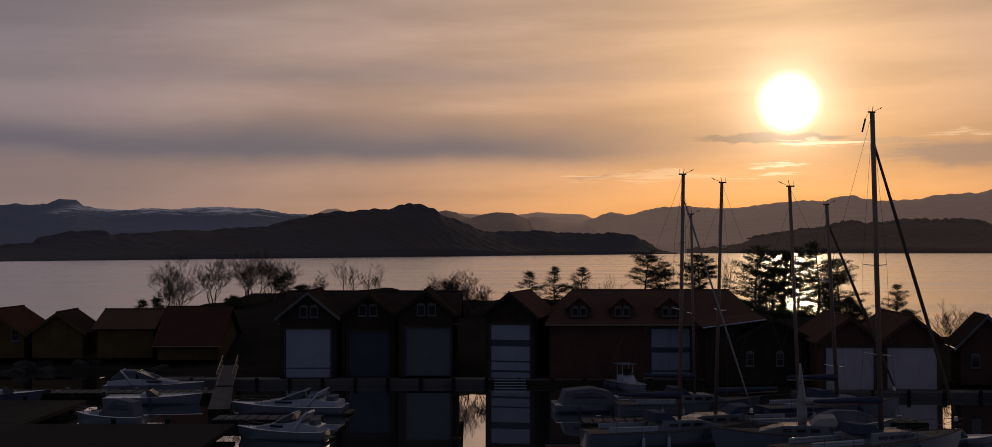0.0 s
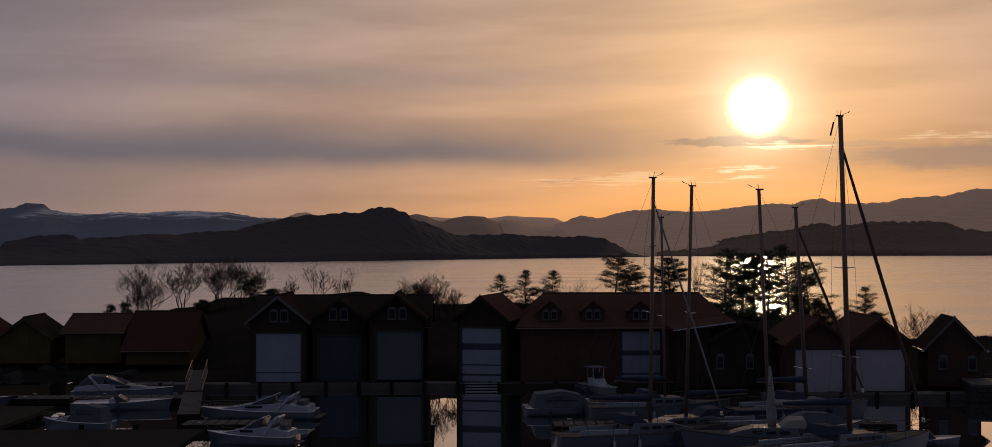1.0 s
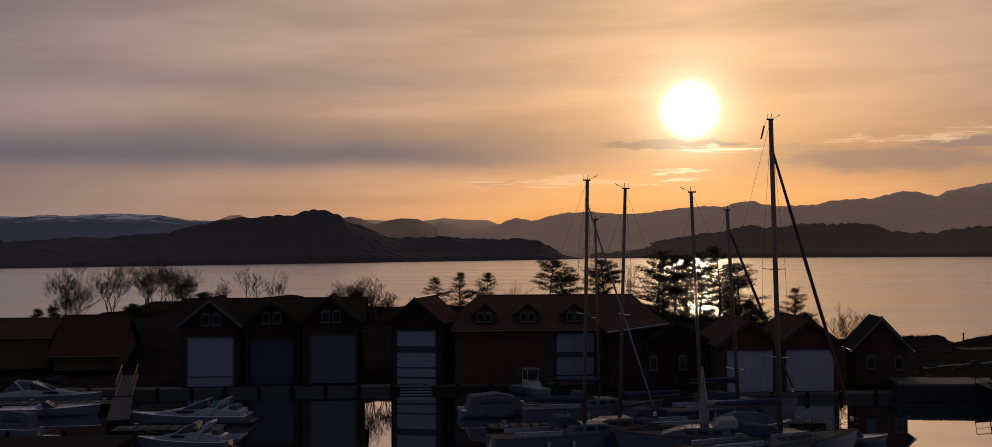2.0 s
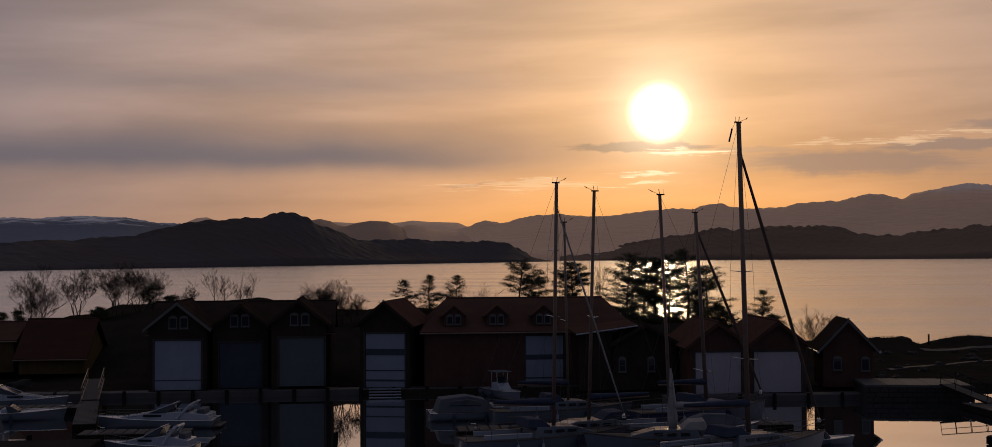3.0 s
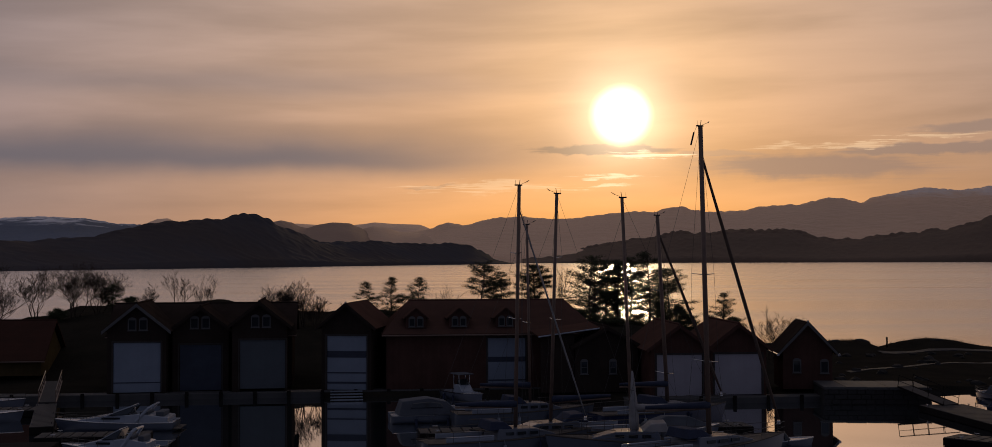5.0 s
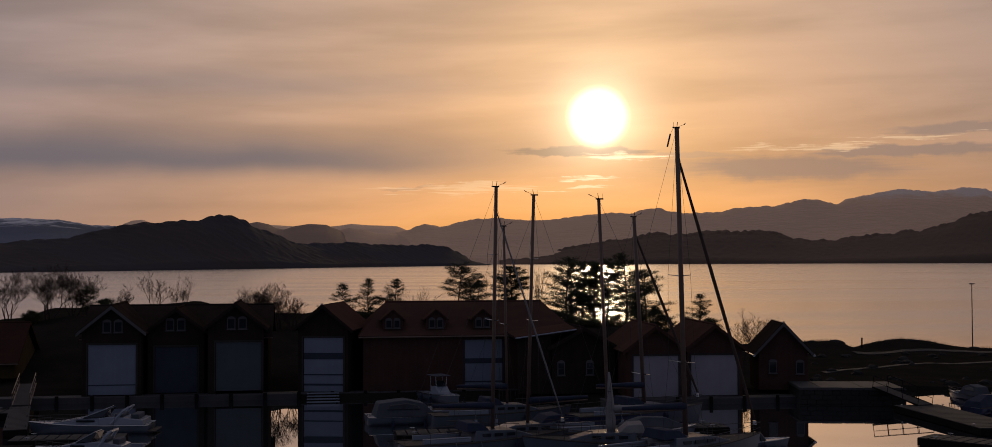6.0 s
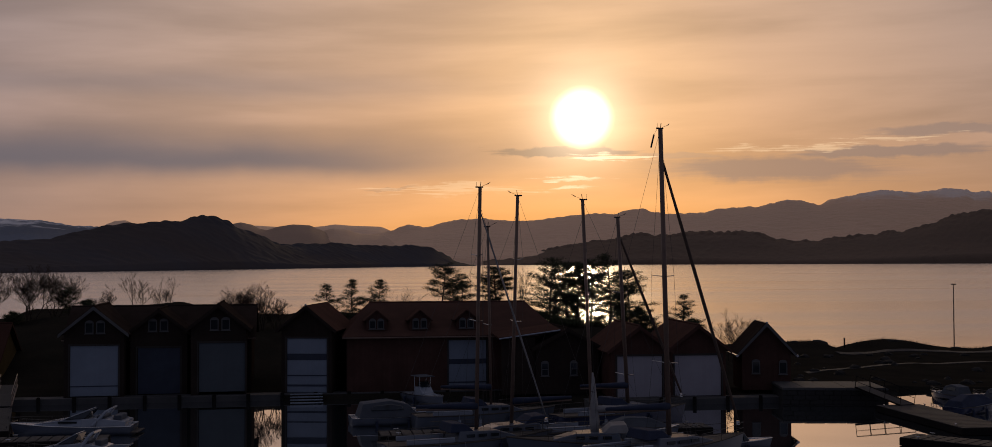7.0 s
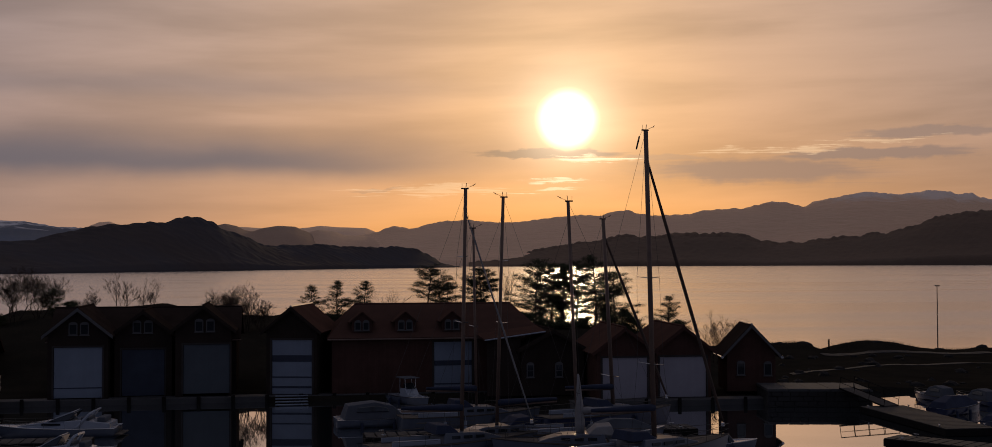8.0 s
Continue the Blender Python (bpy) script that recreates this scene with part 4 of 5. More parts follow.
# low junipers and young pines round the feet of the tall group
for k, (px, top) in enumerate(((22.84, 5.08), (24.46, 4.62), (26.20, 4.39), (28.52, 4.73), (30.49, 5.08), (32.11, 5.54), (33.21, 4.55), (37.53, 4.36))):
    tree_at(pine, px, 114 - 0.5 * (k % 3), top, 2.6, 60 + k, clear=0.02, dense=1.3, label="low bushy young pine at the feet of taller pines")
for k, (px, top) in enumerate(((-33.54, 4.91), (-32.04, 5.15), (-24.72, 5.39), (-18.24, 6.47))):
    tree_at(pine, px, 118, top, 2.2, 80 + k, clear=0.02, dense=1.2, label="low dark bush on the western rise")

# ---- boats ----
def loft(bm, rings, close_ends=True):
    rows = [[bm.verts.new(p) for p in r] for r in rings]
    for a, b in zip(rows, rows[1:]):
        for i in range(len(a) - 1):
            bm.faces.new((a[i], a[i + 1], b[i + 1], b[i]))
    if close_ends:
        bm.faces.new(rows[0])
    bmesh.ops.remove_doubles(bm, verts=bm.verts, dist=0.001)
    bmesh.ops.recalc_face_normals(bm, faces=bm.faces)
    return bm


def hull_shape(L, beam, free, fine=2.2, stern=0.8):
    """Half-breadth and sheer height along the hull; u runs from stern (0) to bow (1)."""
    def breadth(u):
        return beam / 2 * (stern + (1 - stern) * min(1, u / 0.35) if u < 0.35 else (1 - ((u - 0.35) / 0.65) ** fine))
    def sheer(u):
        return free * (1 + 0.30 * max(0, u - 0.3) ** 1.5 / 0.6)
    return breadth, sheer


def add_hull(boat, L, x0, beam, free, material, fine=2.2, stern=0.8, deck=None):
    breadth, sheer = hull_shape(L, beam, free, fine, stern)
    n = 14
    rings, edge = [], []
    for i in range(n + 1):
        u = i / n
        b, h, x = max(0.012, breadth(u)), sheer(u), x0 + u * L
        rake = 0.06 * L * u * u
        rings.append([(x + rake * 1.0, b, h), (x + rake * 0.75, b * 0.96, h * 0.5), (x + rake * 0.45, b * 0.78, 0.05), (x + rake * 0.15, b * 0.3, -0.30), (x, 0, -0.38),
                      (x + rake * 0.15, -b * 0.3, -0.30), (x + rake * 0.45, -b * 0.78, 0.05), (x + rake * 0.75, -b * 0.96, h * 0.5), (x + rake, -b, h)])
        edge.append((x + rake, b, h))
    part("hull", loft(B(), rings), material, boat, smooth=True)
    bm = B()
    top = [(bm.verts.new((x, b * 0.985, h - 0.01)), bm.verts.new((x, 0, h + 0.04 * beam / 3)), bm.verts.new((x, -b * 0.985, h - 0.01))) for x, b, h in edge]
    for p, q in zip(top, top[1:]):
        bm.faces.new((p[0], p[1], q[1], q[0])), bm.faces.new((p[1], p[2], q[2], q[1]))
    bmesh.ops.recalc_face_normals(bm, faces=bm.faces)
    part("deck", bm, deck or GEL, boat)
    bm = B()
    for s in (1, -1):
        path_tube(bm, [(x, s * b, h + 0.01) for x, b, h in edge], 0.035, 5)
    part("rub_rail", bm, STEEL if material is SHADE_HULL else TEAK, boat)
    return edge


def cabin_block(boat, name, outline, half0, half1, material, taper=0.86):
    """A superstructure from a side outline of (x, z), full width at its foot and narrower on top."""
    zs = [z for _, z in outline]
    lo, hi = min(zs), max(zs)
    xs = [x for x, _ in outline]
    bm = B()
    sides = []
    for s in (1, -1):
        row = []
        for x, z in outline:
            k = (x - min(xs)) / (max(xs) - min(xs))
            w = (half0 + (half1 - half0) * k) * (1 - (1 - taper) * (z - lo) / max(0.01, hi - lo))
            row.append(bm.verts.new((x, s * w, z)))
        sides.append(row)
    n = len(outline)
    bm.faces.new(sides[0]), bm.faces.new(sides[1][::-1])
    for i in range(n):
        bm.faces.new((sides[0][i], sides[1][i], sides[1][(i + 1) % n], sides[0][(i + 1) % n]))
    bmesh.ops.recalc_face_normals(bm, faces=bm.faces)
    bmesh.ops.bevel(bm, geom=list(bm.edges), offset=0.035, segments=1, affect="EDGES")
    return part(name, bm, material, boat)


def add_rail(boat, edge, first, last, high=0.55, inset=0.05):
    for s in (1, -1):
        bm = B()
        pts = [(x, s * max(0.02, b - inset), h + high) for x, b, h in edge[first:last]]
        path_tube(bm, pts, 0.014, 4)
        path_tube(bm, [(x, y, z - high * 0.5) for x, y, z in pts], 0.009, 4)
        for x, y, z in pts[::2]:
            tube(bm, (x, y, z - high), (x, y, z), 0.012, n=4)
        part("rail", bm, WIRE, boat, "thin steel guard rail")


def fenders(boat, edge, picks, side=-1):
    for i in picks:
        x, b, h = edge[i]
        bm = B()
        tube(bm, (x, side * (b + 0.1), h - 0.75), (x, side * (b + 0.1), h - 0.2), 0.09, n=8)
        tube(bm, (x, side * (b + 0.1), h - 0.2), (x, side * (b + 0.02), h + 0.05), 0.012, n=4)
        part("fender", bm, CANVAS_NAVY if i % 2 else GEL, boat)


def sailboat(x, y, top, rot, label, L=9.6, tilt=(0, 0), jib=0.09, spread=(0.45, 0.72), cover=CANVAS_NAVY, hull=None, thick=0.085, boom=True, cloth=TAN_CLOTH, wrap=False, reflector=False):
    """A moored sloop, bow along its own +x; top is the masthead's height over the water; tilt leans the mast by metres at its head."""
    boat = thing("sailboat", pose(x, y, 0, 0, 0, rot), label, "sailboat", "moored sailboats")
    edge = add_hull(boat, L, -0.57 * L, L * 0.31, 0.80, hull or GEL, fine=2.4, stern=0.72, deck=TEAK)
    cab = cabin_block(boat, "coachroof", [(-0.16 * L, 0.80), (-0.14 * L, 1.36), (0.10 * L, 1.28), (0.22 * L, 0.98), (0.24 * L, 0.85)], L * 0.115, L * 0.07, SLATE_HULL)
    for s in (1, -1):
        bm = B()
        for k in range(3):
            u = -0.10 * L + k * 0.075 * L
            block(bm, u, u + 0.05 * L, s * L * 0.1 - 0.035, s * L * 0.1 + 0.035, 1.03, 1.18)
        part("cabin_window", bm, GLASS, cab)
    for s in (0.78, -0.9):
        part("cockpit_coaming", block(B(), -0.46 * L, -0.17 * L, s, s + 0.12, 0.80, 1.08, 0.03), GEL, boat)
    cabin_block(boat, "sprayhood", [(-0.20 * L, 1.28), (-0.185 * L, 1.75), (-0.10 * L, 1.7), (-0.05 * L, 1.32)], 0.9, 0.8, cover)
    foot, head = Vector((0, 0, 1.2)), Vector((tilt[0], tilt[1], top))
    mast = part("mast", tube(B(), foot, head, thick, thick * 0.86, n=10), METAL, boat, "tall grey alloy mast", smooth=True)
    along = lambda t: foot.lerp(head, t)
    wires = B()
    for t in spread:
        c = along(t)
        w = 0.95 * (1.15 - t * 0.5)
        part("spreader", tube(tube(B(), c, c + Vector((-0.12, w, 0.06)), 0.026, 0.016, n=5), c, c + Vector((-0.12, -w, 0.06)), 0.03, 0.02, n=5), STEEL, mast)
    for s in (1, -1):
        chain = [Vector((-0.15, s * L * 0.155, 1.0))] + [along(t) + Vector((-0.12, s * 0.95 * (1.15 - t * 0.5), 0.06)) for t in spread] + [along(0.985)]
        for a, b in zip(chain, chain[1:]):
            tube(wires, a, b, 0.008, n=3, caps=False)
        tube(wires, (0.3, s * L * 0.15, 1.0), along(spread[0] - 0.02), 0.007, n=3, caps=False)
    stern = Vector((-0.55 * L, 0, 1.0))
    bow = Vector((0.45 * L, 0, 1.25))
    tube(wires, stern, along(1.0), 0.008, n=3, caps=False), tube(wires, bow, along(0.93), 0.008, n=3, caps=False)
    tagged(part("standing_rigging", wires, WIRE, boat, "thin steel wire stays"), kind="stuff")
    if jib:
        a, b = bow + Vector((0, 0, 0.5)), along(0.91)
        width = [0.35 + 0.65 * math.sin(math.pi * (0.10 + 0.86 * k / 12)) ** 0.6 + (0.05 if k % 2 else 0) for k in range(13)]
        bm = snake(B(), [a.lerp(b, k / 12) for k in range(13)], [jib * q for q in width], 7)
        part("furled_jib", bm, cloth, boat, "headsail furled round its stay", smooth=True)
        part("furler_drum", tube(B(), bow + Vector((0, 0, 0.22)), bow + Vector((0, 0, 0.42)), 0.11, 0.09, n=10), STEEL, boat)
    if boom:
        g0, g1 = along(0.09), along(0.09) + Vector((-0.37 * L, 0.1, 0.1))
        part("boom", tube(B(), g0, g1, 0.06, 0.05, n=8), METAL, boat)
        bm = snake(B(), [g0.lerp(g1, k / 8) + Vector((0, 0, 0.16)) for k in range(9)], [0.20 - 0.12 * k / 8 for k in range(9)], 8)
        part("mainsail_cover", bm, cover, boat, "stowed mainsail under its cover", smooth=True)
    if wrap:
        part("sail_bag", snake(B(), [along(t) + Vector((-0.12, 0, 0)) for t in (0.0, 0.05, 0.12, 0.2, 0.26)], [0.20, 0.26, 0.22, 0.14, 0.07], 8), SAILCLOTH, mast, "pale sail bag hoisted along the mast", smooth=True)
    if reflector:
        bm = tube(B(), head + Vector((-0.62, 0, -0.95)), head + Vector((-0.42, 0, -0.30)), 0.045, n=6)
        tube(bm, head + Vector((-0.42, 0, -0.30)), head + Vector((-0.2, 0, 0.03)), 0.008, n=4)
        part("radar_reflector", bm, BLACK, mast)
    # masthead gear: plate, vane, light, aerial
    bm = B()
    block(bm, head.x - 0.24, head.x + 0.16, head.y - 0.05, head.y + 0.05, top, top + 0.07)
    tube(bm, head, head + Vector((0.05, 0, 0.32)), 0.018, n=5)
    tube(bm, head + Vector((-0.2, 0, 0.05)), head + Vector((-0.2, 0, 0.3)), 0.008, n=4)
    part("masthead", bm, BLACK, mast)
    bm = B()
    tube(bm, head + Vector((0.1, 0, 0.08)), head + Vector((0.42, -0.1, 0.22)), 0.012, n=4)
    tube(bm, head + Vector((0.36, -0.16, 0.20)), head + Vector((0.56, -0.02, 0.30)), 0.03, 0.012, n=4)
    part("wind_vane", bm, BLACK, mast)
    add_rail(boat, edge, 0, 6), add_rail(boat, edge, 9, 15)
    fenders(boat, edge, (4, 6, 9))
    return boat


def motorboat(x, y, rot, L, label, style="cruiser", canvas=CANVAS, hull=None, free=0.62, cover=False):
    """A moored motor boat, bow along its own +x."""
    boat = thing("motorboat", pose(x, y, 0, 0, 0, rot), label, "motorboat", "moored motorboats")
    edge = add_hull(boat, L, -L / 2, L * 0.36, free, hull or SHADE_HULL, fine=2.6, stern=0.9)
    w = L * 0.15
    if style == "cruiser":
        fore = cabin_block(boat, "foredeck_cabin", [(-0.12 * L, free), (-0.10 * L, free + 0.60), (0.08 * L, free + 0.50), (0.34 * L, free + 0.14), (0.38 * L, free)], w, w * 0.45, GEL)
        for s in (w * 0.80, -w * 0.86):
            part("deck_window", block(B(), -0.04 * L, 0.12 * L, s, s + w * 0.06, free + 0.24, free + 0.38), GLASS, fore)
        cabin_block(boat, "windscreen", [(-0.11 * L, free + 0.58), (-0.17 * L, free + 1.15), (-0.13 * L, free + 1.15), (0.07 * L, free + 0.52)], w * 0.97, w * 0.85, GLASS, 0.80)
        part("windscreen_frame", snake(B(), [(0.07 * L, w * 0.82, free + 0.53), (-0.14 * L, w * 0.78, free + 1.18), (-0.14 * L, -w * 0.78, free + 1.18), (0.07 * L, -w * 0.82, free + 0.53)], 0.03, 5), GEL, boat)
        part("radar_arch", snake(B(), [(-0.18 * L, w * 1.02, free + 0.1), (-0.29 * L, w * 0.92, free + 1.08), (-0.32 * L, w * 0.7, free + 1.24), (-0.32 * L, -w * 0.7, free + 1.24), (-0.29 * L, -w * 0.92, free + 1.08), (-0.18 * L, -w * 1.02, free + 0.1)], [0.12, 0.09, 0.075, 0.075, 0.09, 0.12], 6), GEL, boat)
        cabin_block(boat, "cockpit_side", [(-0.46 * L, free), (-0.46 * L, free + 0.38), (-0.20 * L, free + 0.62), (-0.08 * L, free + 0.55), (-0.08 * L, free)], w * 1.03, w * 1.03, GEL, 0.95)
        for k in (-0.24, -0.38):
            part("cockpit_seat", block(B(), (k - 0.035) * L, (k + 0.035) * L, -w * 0.75, w * 0.75, free + 0.4, free + 0.78, 0.05), CANVAS, boat)
        part("bathing_platform", block(B(), -0.56 * L, -0.49 * L, -w * 0.95, w * 0.95, 0.12, 0.22, 0.03), TEAK, boat)
        part("aerial", tube(B(), (-0.32 * L, 0.3, free + 1.24), (-0.36 * L, 0.3, free + 2.3), 0.014, 0.006, n=4), BLACK, boat)
        if cover:
            cabin_block(boat, "cockpit_canopy", [(-0.15 * L, free + 0.62), (-0.16 * L, free + 1.22), (-0.32 * L, free + 1.28), (-0.45 * L, free + 0.42)], w * 0.98, w * 0.9, canvas, 0.82)
    elif style == "canvas":
        cabin_block(boat, "canvas_hood", [(-0.44 * L, free), (-0.40 * L, free + 1.05), (-0.15 * L, free + 1.25), (0.02 * L, free + 0.95), (0.12 * L, free + 0.15), (0.13 * L, free)], w * 1.02, w * 0.9, canvas, 0.72)
        cabin_block(boat, "foredeck_cabin", [(0.06 * L, free), (0.08 * L, free + 0.42), (0.20 * L, free + 0.35), (0.36 * L, free + 0.1), (0.37 * L, free)], w * 0.95, w * 0.45, GEL)
        cabin_block(boat, "hood_window", [(-0.33 * L, free + 0.55), (-0.31 * L, free + 0.9), (-0.14 * L, free + 1.0), (-0.04 * L, free + 0.85), (-0.02 * L, free + 0.55)], w * 0.94, w * 0.9, GLASS, 0.88)
    elif style == "open":
        cabin_block(boat, "windscreen", [(-0.02 * L, free), (-0.05 * L, free + 0.55), (0.0, free + 0.55), (0.10 * L, free + 0.05)], w * 0.9, w * 0.75, GLASS, 0.85)
        cabin_block(boat, "console", [(-0.10 * L, free - 0.1), (-0.10 * L, free + 0.3), (-0.02 * L, free + 0.35), (0.02 * L, free - 0.1)], w * 0.8, w * 0.7, GEL)
        part("outboard_motor", block(block(B(), -0.53 * L, -0.49 * L, -0.16, 0.16, free - 0.1, free + 0.45, 0.04), -0.52 * L, -0.50 * L, -0.06, 0.06, -0.3, free - 0.1), BLACK, boat)
    elif style == "ttop":
        cabin_block(boat, "console", [(-0.12 * L, free - 0.1), (-0.12 * L, free + 0.7), (0.0, free + 0.75), (0.10 * L, free + 0.2), (0.30 * L, free + 0.12), (0.32 * L, free - 0.1)], w * 0.85, w * 0.5, GEL)
        cabin_block(boat, "windscreen", [(-0.06 * L, free + 0.72), (-0.08 * L, free + 1.15), (-0.04 * L, free + 1.15), (0.03 * L, free + 0.70)], w * 0.6, w * 0.55, GLASS)
        cabin_block(boat, "t_top", [(-0.22 * L, free + 1.62), (-0.22 * L, free + 1.70), (0.08 * L, free + 1.68), (0.08 * L, free + 1.60)], w * 0.95, w * 0.85, CANVAS)
        for px, py in ((-0.16, 0.6), (-0.16, -0.6), (0.0, 0.55), (0.0, -0.55)):
            part("t_top_post", tube(B(), (px * L, py * w, free + 0.3), (px * L * 0.9, py * w * 1.1, free + 1.64), 0.03, n=6), STEEL, boat)
    elif style == "tarp":
        cabin_block(boat, "tarpaulin", [(-0.47 * L, free), (-0.44 * L, free + 0.5), (-0.2 * L, free + 0.95), (0.12 * L, free + 0.85), (0.38 * L, free + 0.25), (0.42 * L, free)], w * 1.08, w * 0.55, canvas, 0.45)
    if style in ("cruiser", "canvas"):
        add_rail(boat, edge, 8, 15, 0.45)
    fenders(boat, edge, (3, 7))
    boat.scale = (1, 1, 0.80 if x < 44 else 0.60)
    return boat


# sloops on the outer pontoon
sailboat(9.41, 64, 13.81, 14, "slate-blue sloop with a pale furled jib and bare mast", tilt=(0.25, 0), thick=0.105, L=8.9, jib=0.05, cloth=SAILCLOTH, hull=SLATE_HULL)
sailboat(11.94, 75, 12.06, 8, "grey sloop with a short bare mast", hull=SLATE_HULL, L=8.4, jib=0, tilt=(-0.15, 0.1), thick=0.085)
sailboat(11.61, 66, 13.49, -170, "slate-blue sloop with its mainsail stowed on the boom", tilt=(-0.40, 0), thick=0.10, hull=SLATE_HULL, L=9.2, jib=0)
sailboat(15.10, 62, 13.09, 170, "grey sloop with a bare alloy mast", hull=SLATE_HULL, tilt=(0.45, 0), thick=0.10, spread=(0.18, 0.6), wrap=True, L=9.0, jib=0, cover=SAILCLOTH)
sailboat(20.24, 74, 12.60, 18, "blue-hulled sloop with a furled jib", tilt=(-0.65, 0), thick=0.125, spread=(0.16, 0.6), L=8.8, hull=SHADE_NAVY)
sailboat(18.52, 60, 16.57, 24, "large dark-hulled sloop with a tall mast and furled jib", tilt=(-0.30, 0.15), L=10.4, spread=(0.24, 0.52), thick=0.135, hull=SLATE_HULL, reflector=True)
# motor boats at the western pontoon
motorboat(-24.12, 87.6, 4, 6.4, "white cabin cruiser with a canvas cockpit canopy", "cruiser", cover=True)
motorboat(-22.21, 80.4, 6, 5.8, "white open day boat with a low windscreen", "open")
motorboat(-21.95, 71.2, 165, 4.0, "small boat under a pale canvas hood", "canvas")
motorboat(-12.45, 76, 174, 6.7, "white sports cruiser with a raked radar arch", "cruiser")
motorboat(-11.15, 65.6, 168, 4.6, "white cabin cruiser moored stern in", "cruiser")
motorboat(6.81, 77, 5, 6.6, "white cruiser under a grey canvas hood", "canvas")
motorboat(9.75, 79.6, -8, 5.0, "white day boat with a low windscreen", "open")
motorboat(9.34, 88.5, -68, 4.8, "white open boat with a canvas T-top lying bow out", "ttop")
motorboat(19.23, 68, 12, 4.6, "covered small boat under a pale tarpaulin", "tarp")
motorboat(23.79, 64, 6, 3.2, "small white open dinghy", "open", free=0.4)
motorboat(46.5, 83.0, 100, 3.7, "dark boat under a rounded grey canvas hood", "canvas", hull=SHADE_NAVY)
motorboat(48.3, 80.4, 98, 3.8, "dark boat under a rounded grey canvas hood", "canvas", hull=SHADE_NAVY)
motorboat(43.9, 75.4, 25, 4.6, "low dark boat under a sagging tarpaulin", "tarp", hull=SHADE_NAVY, canvas=CANVAS_NAVY)
motorboat(44.2, 69.6, 25, 4.6, "low dark boat under a sagging tarpaulin", "tarp", hull=SHADE_NAVY, canvas=CANVAS_NAVY)
motorboat(-32.21, 82, 20, 5.0, "dark-hulled boat at the western pontoon", "open", hull=SHADE_NAVY)


# ---- pontoons, gangways, lamp ----
def pontoon(x, y, rot, L, W=2.0):
    """A floating pontoon: decked frame on floats, with cleats."""
    dock = thing("pontoon", pose(x, y, 0, 0, 0, rot), "floating pontoon with weathered decking boards", "pontoon", "pontoons")
    part("frame", block(B(), -L / 2, L / 2, -W / 2, W / 2, 0.02, 0.42, 0.02), TIMBER, dock)
    n = int(L / 0.6)
    bm = block(B(), -0.26, 0.26, -W / 2, W / 2, -0.02, 0.02)
    first = part("plank", bm, DECKING, dock)
    first.location = (-L / 2 + 0.3, 0, 0.445)
    for k in range(1, n):
        ob = new("plank", first.data)
        ob.parent = dock
        ob.location = (-L / 2 + 0.3 + k * (L - 0.6) / (n - 1), 0, 0.445)
    for k in range(max(2, int(L / 4))):
        u = -L / 2 + 1 + k * (L - 2) / max(1, int(L / 4) - 1)
        part("float", block(B(), u - 0.7, u + 0.7, -W / 2 + 0.1, W / 2 - 0.1, -0.45, 0.02, 0.05), CONCRETE, dock)
        for s in (-1, 1):
            part("cleat", tube(tube(B(), (u, s * (W / 2 - 0.12), 0.46), (u, s * (W / 2 - 0.12), 0.58), 0.03, n=6), (u - 0.14, s * (W / 2 - 0.12), 0.58), (u + 0.14, s * (W / 2 - 0.12), 0.58), 0.025, n=6), STEEL, dock)
    return dock


def gangway(a, b, wide, label, rails=None):
    """A sloping bridge from the quay down to a pontoon, with rails."""
    a, b = Vector(a), Vector(b)
    d = b - a
    L = d.length
    m = Matrix.Translation(a) @ d.to_track_quat("X", "Z").to_matrix().to_4x4()
    ramp = thing("gangway", m, label, "gangway", "gangways")
    part("deck", block(B(), 0, L, -wide / 2, wide / 2, -0.05, 0.03), DECKING, ramp)
    for s in (-1, 1):
        bm = B()
        y = s * wide / 2
        tube(bm, (0, y, 0.8), (L, y, 0.8), 0.03, n=6), tube(bm, (0, y, 0.42), (L, y, 0.42), 0.018, n=6), tube(bm, (0, y, 0.0), (L, y, 0.0), 0.06, n=6)
        n = max(3, int(L / 1.2))
        for k in range(n + 1):
            tube(bm, (L * k / n, y, 0), (L * k / n, y, 0.8), 0.022, n=5)
        part("handrail", bm, rails or METAL, ramp)
    return ramp


pontoon(-26.65, 83.5, 0, 16)
pontoon(-12.9, 70.7, 0, 6)
pontoon(-17.65, 80.2, 101, 12, 1.3)
pontoon(14.27, 69.5, 0, 19)
pontoon(18.05, 64.5, 6, 8)
pontoon(39.15, 71.2, -92, 11.4, 3.0)
pontoon(35.4, 60.2, -53, 8)
gangway((-19.9, 93.4, 1.25), (-18.85, 86.5, 0.5), 1.1, "sloping metal gangway down to the pontoon")
gangway((38.6, 80.5, 1.28), (39.7, 76.3, 0.5), 1.2, "sloping dark timber gangway at the rocky shore", TIMBER)

# stone jetty below the small cabin: coursed blocks under a worn cap
jetty = thing("jetty", pose(33.3, 81.6, 0, 0, 0, -12), "dark stone jetty with a worn pale cap", "jetty")
part("core", block(B(), 0.06, 7.14, 0.06, 4.4, -1.2, 1.02), STONE, jetty)
rng = random.Random(12)
for row in range(4):
    at = -0.35 * (row % 2)
    while at < 7.2:
        wide = rng.uniform(0.55, 0.95)
        lo, hi = max(0.0, at), min(7.2, at + wide)
        if hi - lo > 0.15:
            part("stone_block", block(B(), lo + 0.015, hi - 0.015, -0.02 - rng.uniform(0, 0.05), 0.055, -0.28 + row * 0.33, 0.03 + row * 0.33, 0.025), STONE, jetty)
        at += wide
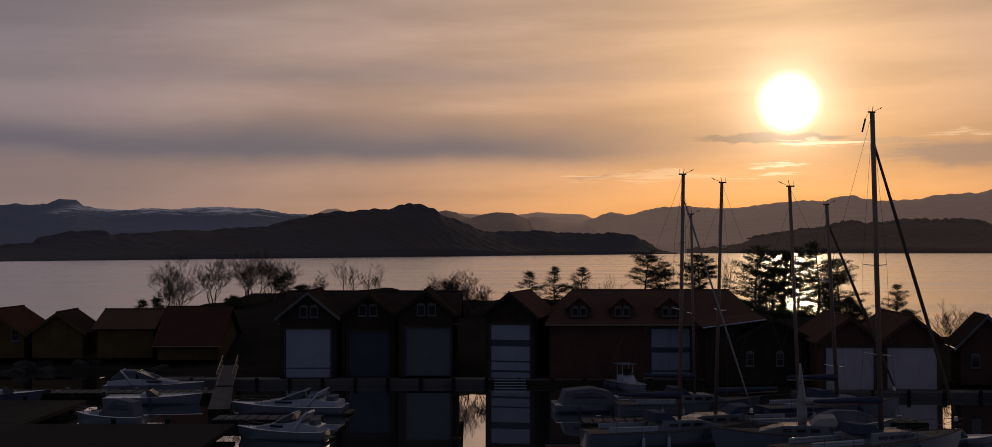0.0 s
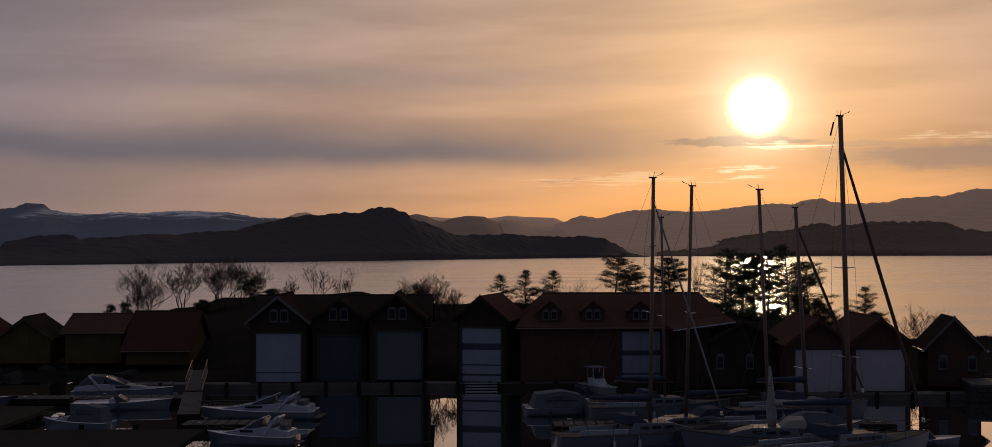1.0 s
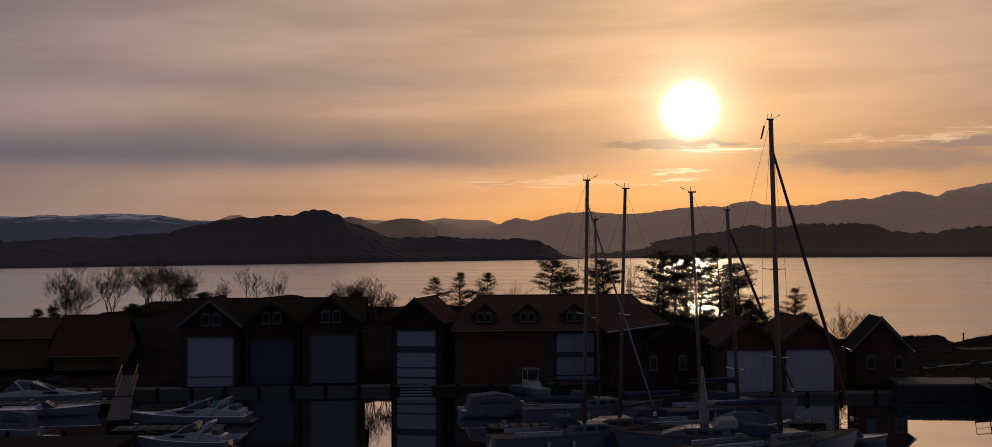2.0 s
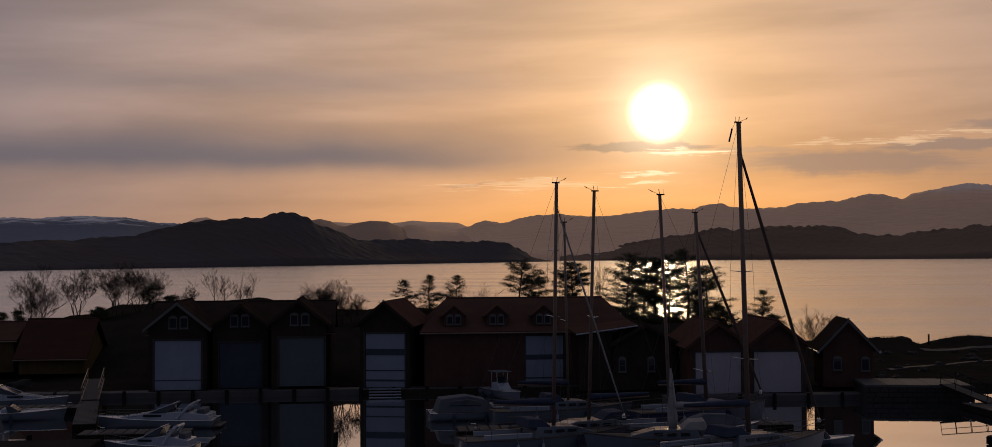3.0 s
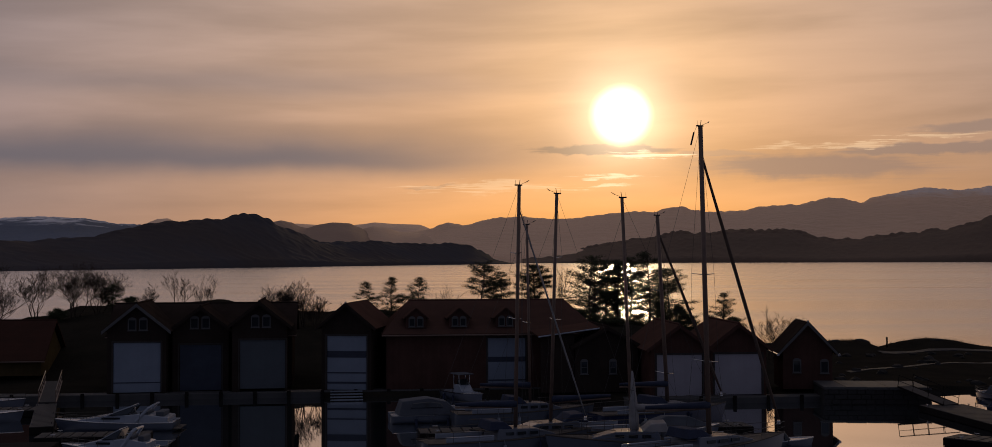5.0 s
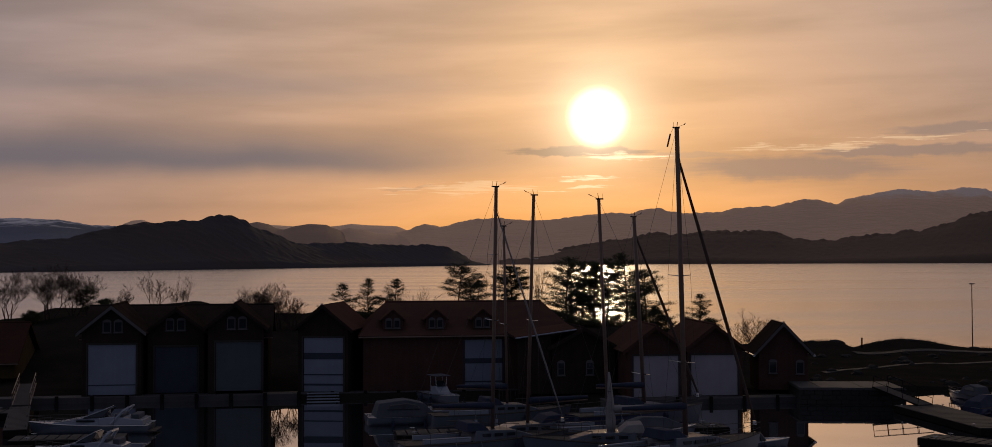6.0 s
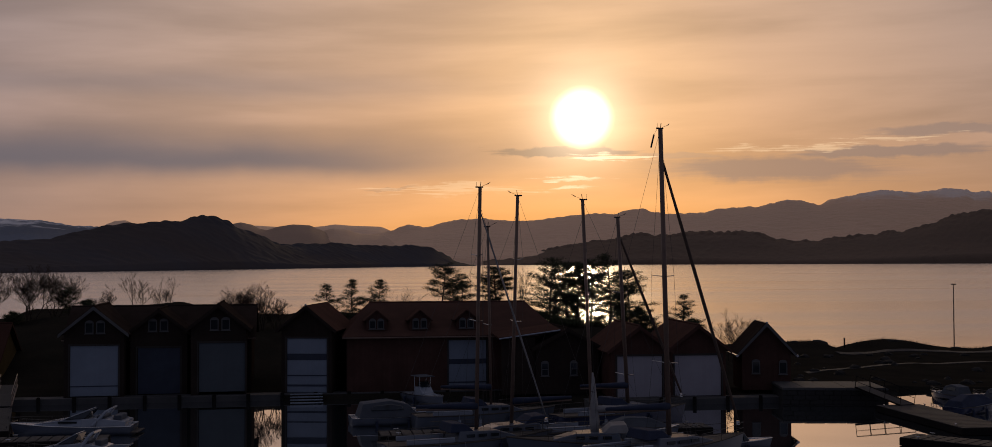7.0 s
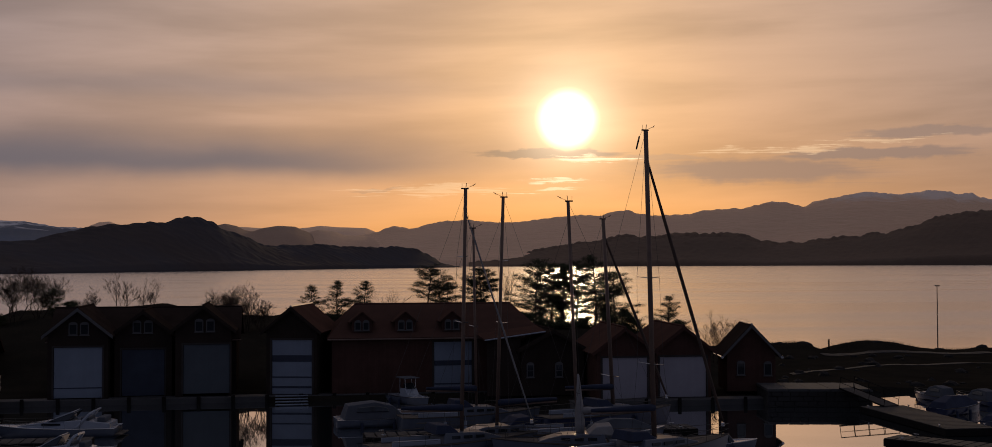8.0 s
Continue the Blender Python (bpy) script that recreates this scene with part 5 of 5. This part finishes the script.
for k in range(5):
    part("cap_slab", block(B(), k * 1.44 + 0.01, k * 1.44 + 1.43, -0.08, 4.45, 1.03, 1.22 + 0.012 * (k % 2), 0.03), CONCRETE, jetty)

# slipway below the banded door: two rails and pale rungs running down into the water
slip = thing("slipway", pose(1.02, 91.3, 0.42), "timber slipway with pale rungs running into the water", "slipway")
for s in (-0.95, 0.95):
    bm = tube(B(), (s, 0, 0.02), (s, -4.6, -0.75), 0.09, n=6)
    part("slip_rail", bm, TIMBER, slip)
for k in range(5):
    y = -0.4 - k * 0.75
    part("rung", block(B(), -1.15, 1.15, y - 0.14, y + 0.14, 0.06 + y * 0.167, 0.14 + y * 0.167, 0.02), DOOR_WHITE, slip)

lamp_x, lamp_y = 72.28, 128
post = thing("street_lamp", pose(lamp_x, lamp_y, land_height(lamp_x, lamp_y)), "thin grey lamp post with a small flat head", "street lamp")
hgt = 7.21 - land_height(lamp_x, lamp_y)
part("pole", tube(B(), (0, 0, -0.2), (0, 0, hgt), 0.07, 0.045, n=8), METAL, post)
part("lamp_head", block(B(), -0.25, 0.30, -0.12, 0.12, hgt - 0.02, hgt + 0.1, 0.03), BLACK, post)
bx = 59.39
bollard = thing("marker_post", pose(bx, 128, land_height(bx, 128) - 0.2), "short dark timber marker post", "post")
part("post", tube(B(), (0, 0, 0), (0, 0, 1.3), 0.10, 0.09, n=8), TIMBER, bollard)
part("cap", tube(B(), (0, 0, 1.3), (0, 0, 1.36), 0.12, 0.10, n=8), BLACK, bollard)

# dry grass along the crest of the spit
rng = random.Random(9)
blades = []
for k in range(3200):
    c = rng.choice((53.0, 54.5, 56.0, 63.0, 66.5, 74.0))
    gx, gy = rng.gauss(c, 1.6), rng.uniform(125.0, 131.0)
    gz = land_height(gx, gy) - 0.05
    a, tall = rng.uniform(0, math.tau), rng.uniform(0.1, 0.42)
    w = Vector((math.cos(a), math.sin(a), 0)) * 0.012
    p = Vector((gx, gy, gz))
    blades.append((p - w, p + w, p + Vector((rng.gauss(0, 0.15), rng.gauss(0, 0.15), tall))))
me = bpy.data.meshes.new("dry_grass")
flat = [tuple(v) for tri in blades for v in tri]
me.from_pydata(flat, [], [(i, i + 1, i + 2) for i in range(0, len(flat), 3)])
me.materials.append(BARK)
tagged(new("dry_grass", me), "thin dry winter grass on the spit", "grass", kind="stuff")

# plain shore under the balcony
bm = block(B(), -90, 90, -120, 30, -1.0, 1.2, 0.4)
tagged(finish("shore_ground", bm, TURF), "plain dark turf shore below the balcony", "ground", kind="structure")
